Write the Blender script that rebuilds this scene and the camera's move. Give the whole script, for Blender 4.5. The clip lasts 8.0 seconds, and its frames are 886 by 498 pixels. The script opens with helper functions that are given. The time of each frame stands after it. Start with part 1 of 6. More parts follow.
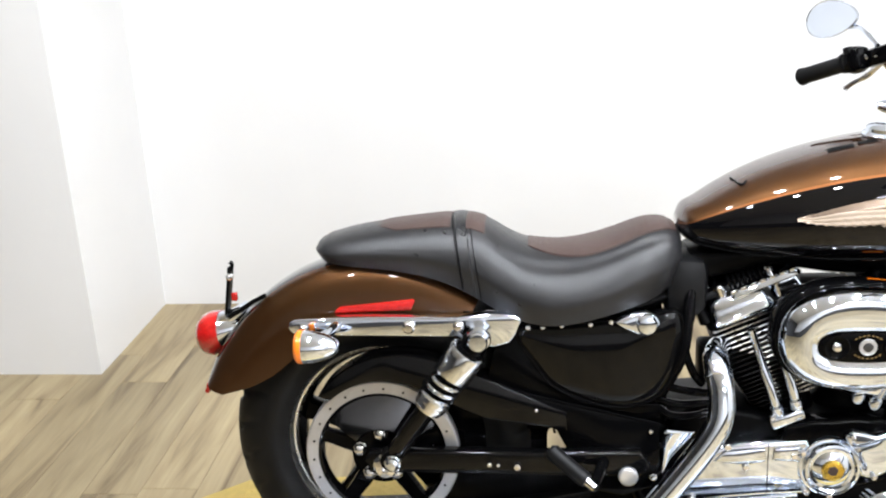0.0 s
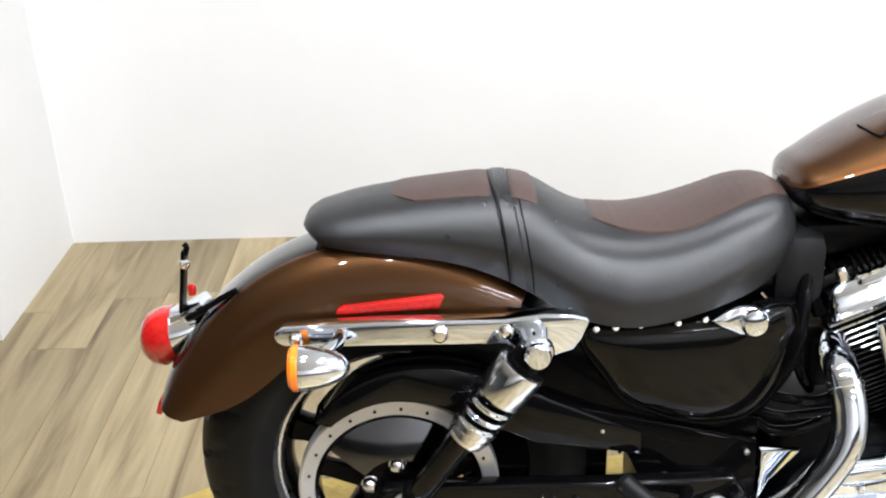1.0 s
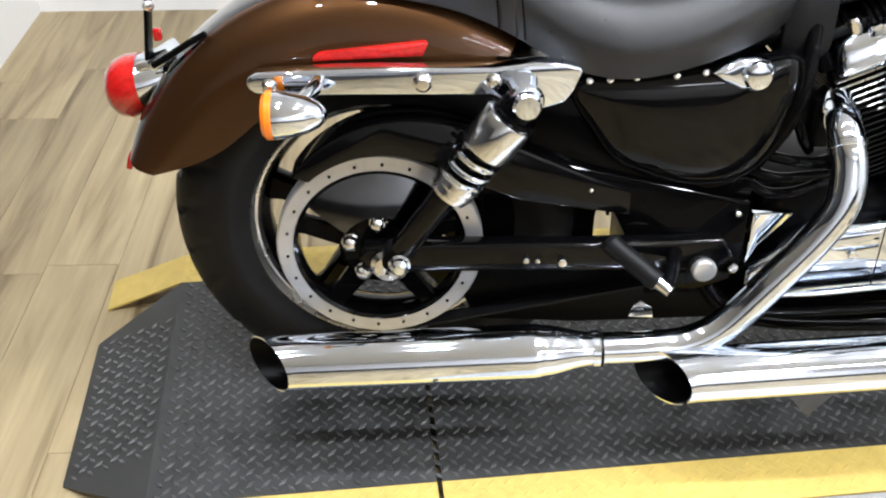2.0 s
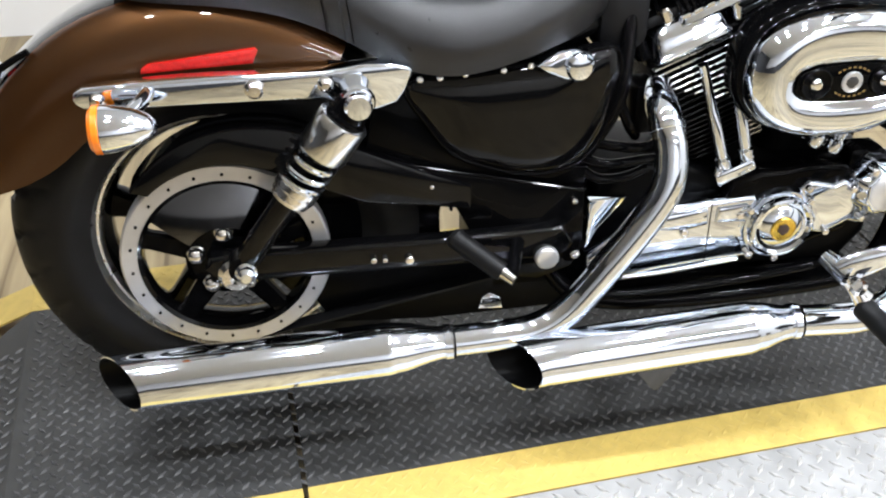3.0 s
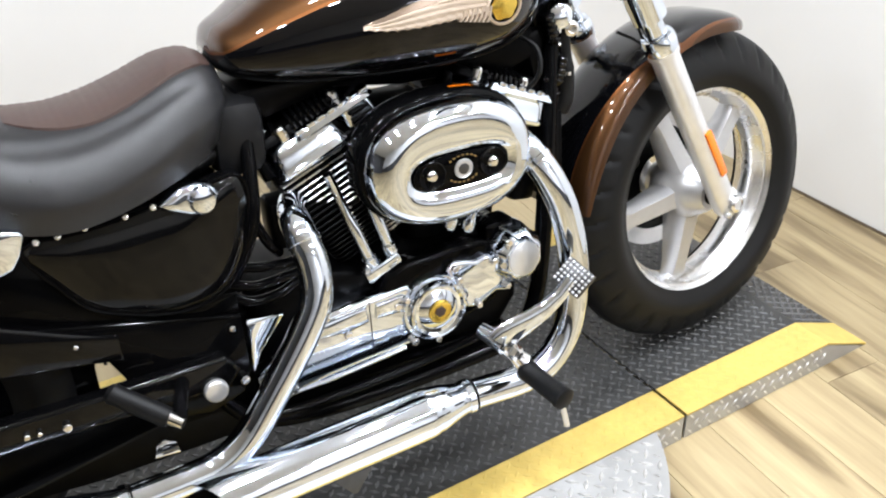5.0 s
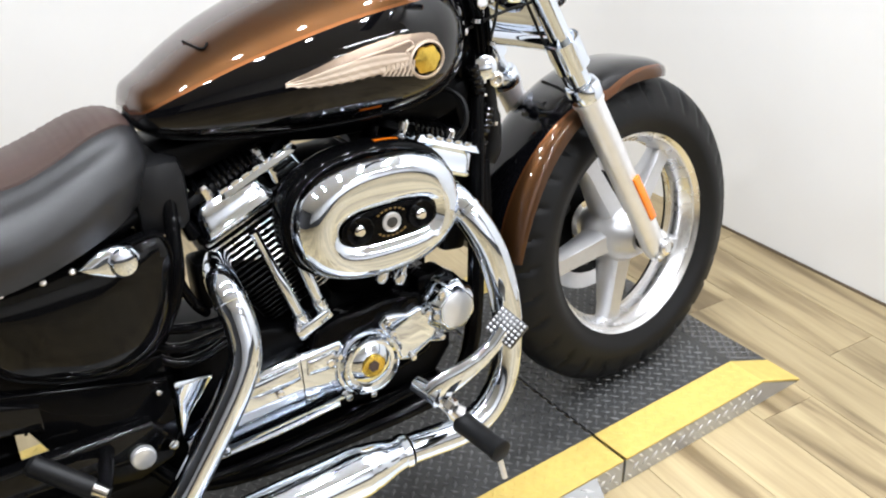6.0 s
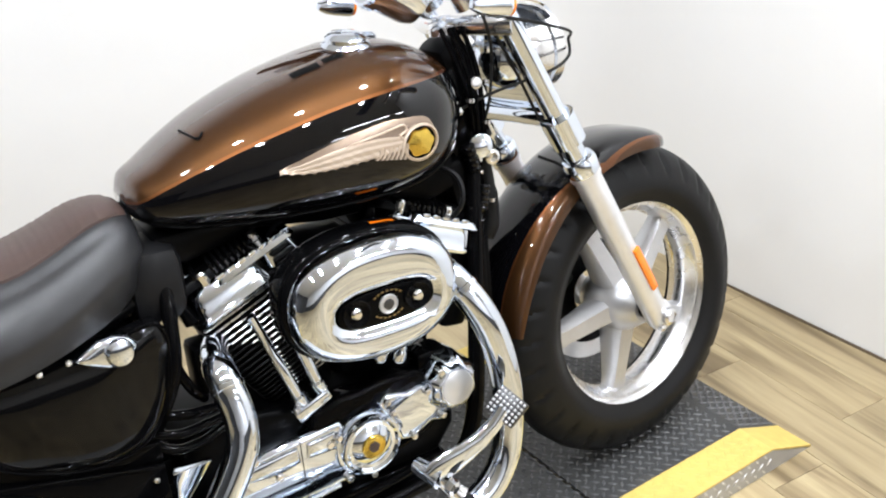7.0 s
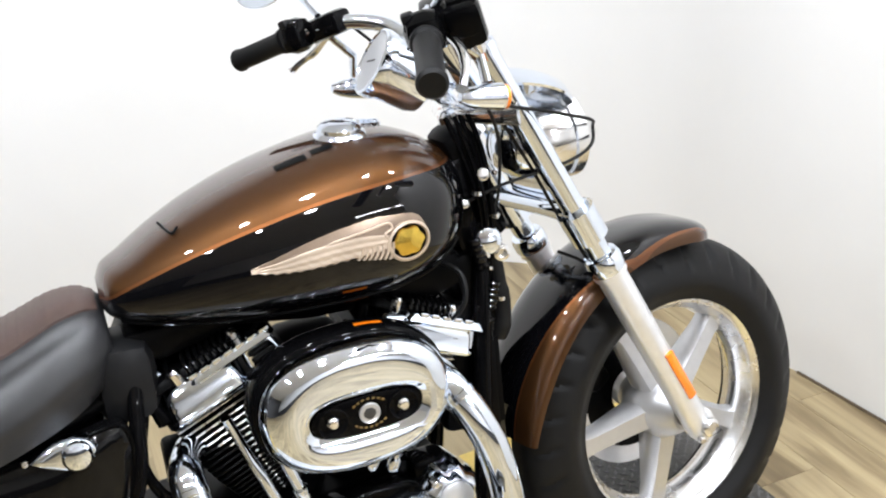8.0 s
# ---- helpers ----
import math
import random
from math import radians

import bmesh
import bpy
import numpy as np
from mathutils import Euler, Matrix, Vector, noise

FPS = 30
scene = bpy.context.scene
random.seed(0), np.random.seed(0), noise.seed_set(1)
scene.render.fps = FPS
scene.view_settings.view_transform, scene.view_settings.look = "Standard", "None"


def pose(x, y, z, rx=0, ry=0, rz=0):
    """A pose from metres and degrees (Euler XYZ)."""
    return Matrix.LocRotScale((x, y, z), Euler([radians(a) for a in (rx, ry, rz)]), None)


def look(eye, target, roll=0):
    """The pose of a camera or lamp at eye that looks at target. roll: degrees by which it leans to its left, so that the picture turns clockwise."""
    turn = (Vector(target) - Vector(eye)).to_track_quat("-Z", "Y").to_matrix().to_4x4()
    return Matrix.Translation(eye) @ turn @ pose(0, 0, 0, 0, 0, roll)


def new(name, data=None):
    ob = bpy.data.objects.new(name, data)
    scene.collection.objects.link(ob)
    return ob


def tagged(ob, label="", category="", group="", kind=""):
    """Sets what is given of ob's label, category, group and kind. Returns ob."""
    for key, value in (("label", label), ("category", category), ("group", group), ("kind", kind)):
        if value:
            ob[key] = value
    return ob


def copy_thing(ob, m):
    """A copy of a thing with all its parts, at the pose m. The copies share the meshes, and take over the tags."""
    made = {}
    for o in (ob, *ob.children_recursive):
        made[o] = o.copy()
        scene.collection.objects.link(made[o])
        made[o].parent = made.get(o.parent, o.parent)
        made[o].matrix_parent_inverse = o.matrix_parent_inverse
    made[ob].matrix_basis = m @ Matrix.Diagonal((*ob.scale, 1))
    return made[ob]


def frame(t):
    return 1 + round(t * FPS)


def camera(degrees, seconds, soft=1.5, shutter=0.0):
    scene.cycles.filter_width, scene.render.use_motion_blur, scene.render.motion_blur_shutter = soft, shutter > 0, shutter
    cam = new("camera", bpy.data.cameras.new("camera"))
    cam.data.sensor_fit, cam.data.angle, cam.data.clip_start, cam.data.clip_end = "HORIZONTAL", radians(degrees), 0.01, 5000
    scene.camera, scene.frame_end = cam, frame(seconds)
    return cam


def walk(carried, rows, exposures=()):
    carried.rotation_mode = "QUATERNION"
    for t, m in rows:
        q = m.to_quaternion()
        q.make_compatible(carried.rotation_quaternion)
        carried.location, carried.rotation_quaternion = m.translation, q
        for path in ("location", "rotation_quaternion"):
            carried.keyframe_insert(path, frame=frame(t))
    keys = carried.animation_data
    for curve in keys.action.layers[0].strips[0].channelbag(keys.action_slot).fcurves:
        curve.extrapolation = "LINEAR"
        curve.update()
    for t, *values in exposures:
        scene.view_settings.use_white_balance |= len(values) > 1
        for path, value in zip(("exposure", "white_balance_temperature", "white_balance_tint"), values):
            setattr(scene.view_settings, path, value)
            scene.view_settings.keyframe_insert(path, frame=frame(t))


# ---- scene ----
cam = camera(48.48, 8.0, soft=2.1)
PATH = [
    (0, (0.2989, -1.7902, 1.3612), (0.1152, 0.0897, 0.7036), -2.50),
    (0.1, (0.2900, -1.7053, 1.3602), (0.0606, 0.1635, 0.6856), -3.59),
    (0.3, (0.2503, -1.5813, 1.3640), (0.0508, 0.2644, 0.6199), -3.05),
    (0.5, (0.1923, -1.4554, 1.3486), (0.0581, 0.3880, 0.5846), -1.88),
    (0.7, (0.1287, -1.3665, 1.3562), (0.0731, 0.4521, 0.5258), -1.96),
    (1, (0.0585, -1.2790, 1.3326), (0.0723, 0.5138, 0.4462), -1.40),
    (1.2, (0.0331, -1.2512, 1.3152), (0.0498, 0.4871, 0.3262), -0.44),
    (1.3, (0.0315, -1.2440, 1.3028), (0.0573, 0.4696, 0.2718), -0.42),
    (1.5, (0.0424, -1.2394, 1.2752), (0.0726, 0.4317, 0.1768), -0.73),
    (1.7, (0.0536, -1.2438, 1.2502), (0.0786, 0.3713, 0.0709), -0.38),
    (2.8, (0.1003, -1.2779, 1.2223), (0.2567, 0.2730, -0.0308), 0.09),
    (3, (0.1206, -1.2861, 1.2258), (0.3797, 0.2942, 0.0277), 0.70),
    (3.5, (0.1616, -1.2890, 1.2412), (0.5924, 0.2923, 0.0950), 0.82),
    (4, (0.2017, -1.2945, 1.2463), (0.7942, 0.2452, 0.1157), 0.41),
    (4.5, (0.2253, -1.2979, 1.2551), (0.9364, 0.2288, 0.1765), 0.11),
    (5, (0.2476, -1.2958, 1.2721), (1.0346, 0.2067, 0.2122), -0.66),
    (5.2, (0.2614, -1.3028, 1.2743), (1.0804, 0.1907, 0.2260), -0.88),
    (6.3, (0.2914, -1.2867, 1.2987), (1.2057, 0.2090, 0.3360), -0.57),
    (6.5, (0.3065, -1.2894, 1.3188), (1.2019, 0.2297, 0.3751), -1.38),
    (7, (0.3170, -1.2849, 1.3271), (1.2177, 0.2538, 0.4211), -1.98),
    (7.5, (0.3449, -1.2783, 1.3377), (1.2290, 0.2754, 0.4409), -2.45),
    (7.6, (0.3715, -1.2724, 1.3382), (1.2123, 0.3107, 0.4511), -3.37),
    (7.7, (0.4119, -1.2847, 1.3309), (1.2008, 0.3428, 0.4772), -4.67),
    (7.8, (0.4687, -1.2899, 1.3441), (1.1999, 0.3623, 0.4864), -5.04),
    (7.9, (0.5151, -1.2711, 1.3525), (1.2221, 0.3980, 0.5074), -4.49),
    (8, (0.5613, -1.2613, 1.3464), (1.2465, 0.4338, 0.5358), -3.64),
]
EXPOSURES = [(0, -0.43), (1.0, -0.43), (1.7, -0.46), (2.8, -0.52), (5.2, -0.53), (6.3, -0.58), (8.0, -0.58)]
walk(cam, [(t, look(eye, target, roll)) for t, eye, target, roll in PATH], EXPOSURES)

# ---- light ----
world = bpy.data.worlds.new("world")
scene.world = world
world.use_nodes = True
world.node_tree.nodes["Background"].inputs[0].default_value = (0.9, 0.95, 1.0, 1)
world.node_tree.nodes["Background"].inputs[1].default_value = 0.02
scene.view_settings.exposure = -0.55
LAMP_WATTS = 23.5
TUBE_WATTS = 30.0

# ---- helpers for building ----
def finish(bm, smooth=True, angle=35.0):
    bmesh.ops.recalc_face_normals(bm, faces=bm.faces[:])
    if smooth:
        for f in bm.faces:
            f.smooth = True
        limit = radians(angle)
        for e in bm.edges:
            if len(e.link_faces) == 2 and e.calc_face_angle(0.0) > limit:
                e.smooth = False


def part(name, bm, material, parent, label="", smooth=True, angle=35.0):
    """Links a bmesh as one mesh object under a thing."""
    finish(bm, smooth, angle)
    me = bpy.data.meshes.new(name)
    bm.to_mesh(me)
    bm.free()
    for mat in (material if isinstance(material, (list, tuple)) else (material,)):
        me.materials.append(mat)
    ob = new(name, me)
    ob.parent = parent
    if label:
        ob["label"] = label
    return ob


def share(name, mesh_owner, parent, matrix, label=""):
    ob = new(name, mesh_owner.data)
    ob.parent = parent
    ob.matrix_basis = matrix
    if label:
        ob["label"] = label
    return ob


def smooth_line(points, steps=8):
    """Catmull-Rom through the points (each a tuple of any length)."""
    p = [np.array(q, float) for q in points]
    p = [2 * p[0] - p[1]] + p + [2 * p[-1] - p[-2]]
    out = []
    for i in range(1, len(p) - 2):
        a, b, c, d = p[i - 1:i + 3]
        for k in range(steps):
            t = k / steps
            out.append(0.5 * (2 * b + (c - a) * t + (2 * a - 5 * b + 4 * c - d) * t * t + (3 * b - a - 3 * c + d) * t ** 3))
    out.append(p[-2])
    return out


def interp(x, table):
    """Smooth value at x from rows of (x, value, ...)."""
    xs = [r[0] for r in table]
    if x <= xs[0]:
        return np.array(table[0][1:], float)
    if x >= xs[-1]:
        return np.array(table[-1][1:], float)
    i = max(k for k in range(len(xs)) if xs[k] <= x)
    p = [np.array(table[min(max(k, 0), len(xs) - 1)][1:], float) for k in (i - 1, i, i + 1, i + 2)]
    h = xs[i + 1] - xs[i]
    hp = (xs[i + 1] - xs[i - 1]) if i > 0 else h
    hn = (xs[i + 2] - xs[i]) if i + 2 < len(xs) else h
    m0, m1 = (p[2] - p[0]) / hp * h, (p[3] - p[1]) / hn * h
    t = (x - xs[i]) / h
    return (2 * t ** 3 - 3 * t * t + 1) * p[1] + (t ** 3 - 2 * t * t + t) * m0 + (3 * t * t - 2 * t ** 3) * p[2] + (t ** 3 - t * t) * m1


def add_loft(bm, rings, close=True, cap=True):
    """Skins rings of equal length; close joins each ring on itself."""
    vs = [[bm.verts.new(tuple(float(c) for c in p)) for p in ring] for ring in rings]
    n = len(vs[0])
    for a, b in zip(vs, vs[1:]):
        for i in range(n if close else n - 1):
            j = (i + 1) % n
            bm.faces.new((a[i], a[j], b[j], b[i]))
    if cap and close:
        bm.faces.new(vs[0])
        bm.faces.new(vs[-1])
    return vs


def loft(rings, close=True, cap=True):
    bm = bmesh.new()
    add_loft(bm, rings, close, cap)
    return bm


def frame_of(axis):
    a = Vector(axis).normalized()
    u = a.orthogonal().normalized()
    return a, u, a.cross(u)


def add_tube(bm, points, radius, segs=14, cap=True):
    """A round bar along points; radius a number or one a point."""
    pts = [Vector([float(c) for c in p[:3]]) for p in points]
    rad = [radius] * len(pts) if isinstance(radius, (int, float)) else [float(r) for r in radius]
    tang = [(pts[min(i + 1, len(pts) - 1)] - pts[max(i - 1, 0)]).normalized() for i in range(len(pts))]
    u = tang[0].orthogonal().normalized()
    rings = []
    for p, t, r in zip(pts, tang, rad):
        u = (u - t * u.dot(t)).normalized()
        v = t.cross(u)
        rings.append([p + r * (math.cos(a) * u + math.sin(a) * v) for a in (2 * math.pi * k / segs for k in range(segs))])
    add_loft(bm, rings, True, cap)
    return bm


def tube(points, radius, segs=14, cap=True):
    return add_tube(bmesh.new(), points, radius, segs, cap)


def add_lathe(bm, profile, centre, axis, segs=32, closed=False, flute=0, depth=0.0):
    """Turns rows of (radius, height along axis) round the axis; closed joins the profile's ends."""
    a, u, v = frame_of(axis)
    c = Vector(centre)
    rings = []
    for k in range(segs):
        w = 2 * math.pi * k / segs
        f = 1.0 - (depth * (0.5 + 0.5 * math.cos(flute * w)) if flute else 0.0)
        d = math.cos(w) * u + math.sin(w) * v
        rings.append([bm.verts.new(c + a * h + d * r * f) for r, h in profile])
    m = len(profile)
    for k in range(segs):
        p, q = rings[k], rings[(k + 1) % segs]
        for i in range(m if closed else m - 1):
            j = (i + 1) % m
            bm.faces.new((p[i], p[j], q[j], q[i]))
    if not closed:
        for i in (0, m - 1):
            if profile[i][0] > 1e-5:
                bm.faces.new([r[i] for r in rings])
    bmesh.ops.remove_doubles(bm, verts=bm.verts[:], dist=1e-5)
    return bm


def lathe(profile, centre, axis, segs=32, closed=False, flute=0, depth=0.0):
    return add_lathe(bmesh.new(), profile, centre, axis, segs, closed, flute, depth)


def disc_profile(r, h, edge):
    """A turned disc or knob with a rounded front edge."""
    return [(r, 0), (r, h - edge)] + [(r - edge + edge * math.cos(a), h - edge + edge * math.sin(a)) for a in (0.4, 0.8, 1.2, 1.57)] + [(0, h)]


def slab(outline, y0, y1, edge=0.003, steps=2, bm=None):
    """An outline in (x, z), from y0 to y1, with rounded rims. The outline runs round once."""
    bm = bm or bmesh.new()
    pts = [np.array(p, float) for p in outline]
    n = len(pts)
    area = sum(pts[i][0] * pts[(i + 1) % n][1] - pts[(i + 1) % n][0] * pts[i][1] for i in range(n))
    s = 1.0 if area > 0 else -1.0
    inward = []
    for i in range(n):
        d0, d1 = pts[i] - pts[i - 1], pts[(i + 1) % n] - pts[i]
        d0, d1 = d0 / (np.linalg.norm(d0) + 1e-9), d1 / (np.linalg.norm(d1) + 1e-9)
        t = d0 + d1
        t = t / (np.linalg.norm(t) + 1e-9)
        inward.append(s * np.array([-t[1], t[0]]))
    rows, way = [], 1.0 if y1 > y0 else -1.0
    for k in range(steps + 1):
        a = math.pi / 2 * k / steps
        rows.append((edge * (1 - math.sin(a)), y0 + way * edge * (1 - math.cos(a))))
    for k in range(steps + 1):
        a = math.pi / 2 * k / steps
        rows.append((edge * (1 - math.cos(a)), y1 - way * edge * (1 - math.sin(a))))
    rings = [[(p[0] + d * w[0], y, p[1] + d * w[1]) for p, w in zip(pts, inward)] for d, y in rows]
    add_loft(bm, rings)
    return bm


def oval(cx, cz, a, b, power=2.0, count=40, turn=0.0):
    out = []
    for k in range(count):
        w = 2 * math.pi * k / count
        c, s = math.cos(w), math.sin(w)
        x = a * math.copysign(abs(c) ** (2 / power), c)
        z = b * math.copysign(abs(s) ** (2 / power), s)
        out.append((cx + x * math.cos(turn) - z * math.sin(turn), cz + x * math.sin(turn) + z * math.cos(turn)))
    return out


def add_box(bm, centre, size, edge=0.002, turn=None):
    r = bmesh.ops.create_cube(bm, size=1.0)
    vs = r["verts"]
    bmesh.ops.scale(bm, vec=size, verts=vs)
    if edge:
        es = list({e for v in vs for e in v.link_edges})
        r = bmesh.ops.bevel(bm, geom=es, offset=edge, segments=2, affect="EDGES", profile=0.5)
        vs = list({v for f in r["faces"] for v in f.verts} | {v for v in vs if v.is_valid})
    if turn is not None:
        bmesh.ops.transform(bm, matrix=turn, verts=vs)
    bmesh.ops.translate(bm, vec=centre, verts=vs)
    return bm


def box(centre, size, edge=0.002, turn=None):
    return add_box(bmesh.new(), centre, size, edge, turn)


def mirrored(bm):
    """The same mesh on the other side of the bike."""
    bmesh.ops.scale(bm, vec=(1, -1, 1), verts=bm.verts[:])
    bmesh.ops.reverse_faces(bm, faces=bm.faces[:])
    return bm


# ---- materials ----
def material(name, colour, rough=0.5, metal=0.0, coat=0.0, vary=0.0, scale=40.0, bump=0.0, bump_scale=200.0, rough_vary=0.0, spec=0.5):
    mat = bpy.data.materials.new(name)
    mat.use_nodes = True
    nt = mat.node_tree
    b = nt.nodes["Principled BSDF"]
    b.inputs["Base Color"].default_value = (*colour, 1)
    b.inputs["Roughness"].default_value = rough
    b.inputs["Metallic"].default_value = metal
    b.inputs["Coat Weight"].default_value = coat
    b.inputs["Coat Roughness"].default_value = 0.03
    b.inputs["Specular IOR Level"].default_value = spec
    co = nt.nodes.new("ShaderNodeTexCoord")
    if vary or rough_vary:
        n1 = nt.nodes.new("ShaderNodeTexNoise")
        n1.inputs["Scale"].default_value = scale
        n1.inputs["Detail"].default_value = 6
        nt.links.new(co.outputs["Object"], n1.inputs["Vector"])
        n2 = nt.nodes.new("ShaderNodeTexNoise")
        n2.inputs["Scale"].default_value = scale / 9
        nt.links.new(co.outputs["Object"], n2.inputs["Vector"])
        mx = nt.nodes.new("ShaderNodeMath")
        mx.operation = "ADD"
        nt.links.new(n1.outputs["Fac"], mx.inputs[0])
        nt.links.new(n2.outputs["Fac"], mx.inputs[1])
        if vary:
            r = nt.nodes.new("ShaderNodeValToRGB")
            r.color_ramp.elements[0].position, r.color_ramp.elements[1].position = 0.3, 0.7
            r.color_ramp.elements[0].color = (*[c * (1 - vary) for c in colour], 1)
            r.color_ramp.elements[1].color = (*[min(1, c * (1 + vary)) for c in colour], 1)
            half = nt.nodes.new("ShaderNodeMath")
            half.operation = "MULTIPLY"
            half.inputs[1].default_value = 0.5
            nt.links.new(mx.outputs[0], half.inputs[0])
            nt.links.new(half.outputs[0], r.inputs["Fac"])
            nt.links.new(r.outputs["Color"], b.inputs["Base Color"])
        if rough_vary:
            mr = nt.nodes.new("ShaderNodeMapRange")
            mr.inputs["From Min"].default_value, mr.inputs["From Max"].default_value = 0.7, 1.3
            mr.inputs["To Min"].default_value, mr.inputs["To Max"].default_value = max(0, rough - rough_vary), rough + rough_vary
            nt.links.new(mx.outputs[0], mr.inputs["Value"])
            nt.links.new(mr.outputs["Result"], b.inputs["Roughness"])
    if bump:
        n3 = nt.nodes.new("ShaderNodeTexNoise")
        n3.inputs["Scale"].default_value = bump_scale
        n3.inputs["Detail"].default_value = 4
        nt.links.new(co.outputs["Object"], n3.inputs["Vector"])
        bp = nt.nodes.new("ShaderNodeBump")
        bp.inputs["Strength"].default_value = bump
        bp.inputs["Distance"].default_value = 0.001
        nt.links.new(n3.outputs["Fac"], bp.inputs["Height"])
        nt.links.new(bp.outputs["Normal"], b.inputs["Normal"])
    return mat


def emitter(name, colour, strength):
    mat = bpy.data.materials.new(name)
    mat.use_nodes = True
    nt = mat.node_tree
    e = nt.nodes.new("ShaderNodeEmission")
    e.inputs[0].default_value, e.inputs[1].default_value = (*colour, 1), strength
    nt.links.new(e.outputs[0], nt.nodes["Material Output"].inputs[0])
    return mat


CHROME = material("chrome", (0.81, 0.875, 0.985), 0.05, 1.0, rough_vary=0.03, scale=30)
BRUSHED = material("cast_aluminium", (0.82, 0.825, 0.84), 0.36, 0.75, vary=0.06, scale=60, rough_vary=0.06, bump=0.08)
POLISHED = material("polished_aluminium", (0.88, 0.88, 0.89), 0.17, 1.0, rough_vary=0.05, scale=25)
GREYCAST = material("silver_paint", (0.56, 0.56, 0.57), 0.36, 0.7, vary=0.06, scale=80, bump=0.05)
BLACK = material("gloss_black_enamel", (0.0018, 0.0018, 0.002), 0.06, 0.0, coat=0.0, rough_vary=0.025, scale=15, spec=0.065)
GLOSSCOVER = material("gloss_black_cover", (0.0018, 0.0018, 0.002), 0.06, 0.0, rough_vary=0.02, scale=12, spec=0.24)
SATIN = material("satin_black", (0.0015, 0.0015, 0.0017), 0.34, 0.0, vary=0.3, scale=30, bump=0.08, spec=0.06)
RUBBER = material("black_rubber", (0.005, 0.005, 0.0053), 0.45, vary=0.25, scale=45, bump=0.2, bump_scale=300, spec=0.18)
TYRE = material("tyre_rubber", (0.0045, 0.0045, 0.0048), 0.5, vary=0.3, scale=20, bump=0.15, bump_scale=400, spec=0.22)
LEATHER = material("black_vinyl", (0.0145, 0.0145, 0.0156), 0.33, vary=0.2, scale=50, bump=0.5, bump_scale=700, rough_vary=0.06, spec=0.43)
BROWNVINYL = material("brown_vinyl", (0.046, 0.026, 0.021), 0.45, vary=0.2, scale=60, bump=0.6, bump_scale=600)
REDLENS = material("red_lens", (0.40, 0.007, 0.006), 0.1, coat=1.0, vary=0.45, scale=160, bump=0.5, bump_scale=250)
AMBER = material("amber_lens", (0.95, 0.22, 0.01), 0.15, coat=1.0, vary=0.1, scale=120)
GOLD = material("gold_plate", (0.75, 0.52, 0.10), 0.22, 1.0, vary=0.15, scale=120)
WING = material("champagne_badge", (0.52, 0.42, 0.33), 0.34, 0.4, vary=0.1, scale=80)
WINGPLATE = material("champagne_badge_plate", (0.30, 0.225, 0.17), 0.25, 0.6, vary=0.1, scale=60)
LETTERS = material("worn_gold_print", (0.20, 0.13, 0.045), 0.4, 0.3)
SILVERCHROME = material("satin_chrome", (0.82, 0.85, 0.90), 0.15, 1.0, rough_vary=0.04, scale=30)
GREYPLASTIC = material("grey_black_plastic", (0.007, 0.007, 0.0075), 0.42, vary=0.15, scale=40, bump=0.1, spec=0.18)
DARKZINC = material("dark_zinc_plate", (0.085, 0.085, 0.087), 0.35, 0.8, vary=0.2, scale=60)
WHITEMETAL = material("bright_zinc", (0.8, 0.8, 0.8), 0.3, 0.8)
BOLT = material("bolt_chrome", (0.82, 0.82, 0.83), 0.12, 1.0)
WHITEWALL = material("white_wall_paint", (0.79, 0.785, 0.775), 0.55, vary=0.03, scale=3, bump=0.1, bump_scale=150)
CEILING = material("white_ceiling", (0.82, 0.82, 0.81), 0.8, vary=0.02, scale=5)
SHOPWALL = material("pale_grey_wall", (0.78, 0.775, 0.78), 0.7, vary=0.10, scale=4)
# dark colour of unseen surfaces that are only there to be mirrored
MIRROR_DARK = material("dark_for_reflections", (0.05, 0.05, 0.052), 0.5, vary=0.2, scale=5)
PLATE = material("charcoal_tread_plate", (0.038, 0.038, 0.037), 0.42, 0.15, vary=0.35, scale=18, bump=0.1, rough_vary=0.08)
# treads coloured lighter than PLATE, which puts their highlights into the colour
TREAD = material("highlit_tread", (0.125, 0.125, 0.127), 0.36, 0.5, vary=0.5, scale=35, rough_vary=0.1)
YELLOW = material("yellow_safety_paint", (0.56, 0.405, 0.105), 0.5, vary=0.16, scale=55, bump=0.2)
ALUPLATE = material("aluminium_tread_plate", (0.42, 0.418, 0.412), 0.4, 0.4, vary=0.12, scale=25, rough_vary=0.08)
ALLOY = material("machined_alloy", (0.83, 0.83, 0.84), 0.27, 1.0, vary=0.05, scale=40, rough_vary=0.06, bump=0.05)
LAMPGLOW = emitter("lamp_glow", (1.0, 0.97, 0.92), 12.0)


# ---- room ----
FLOOR = -0.06
LOT = pose(0, 0, 0, 0, 0, 4.5)


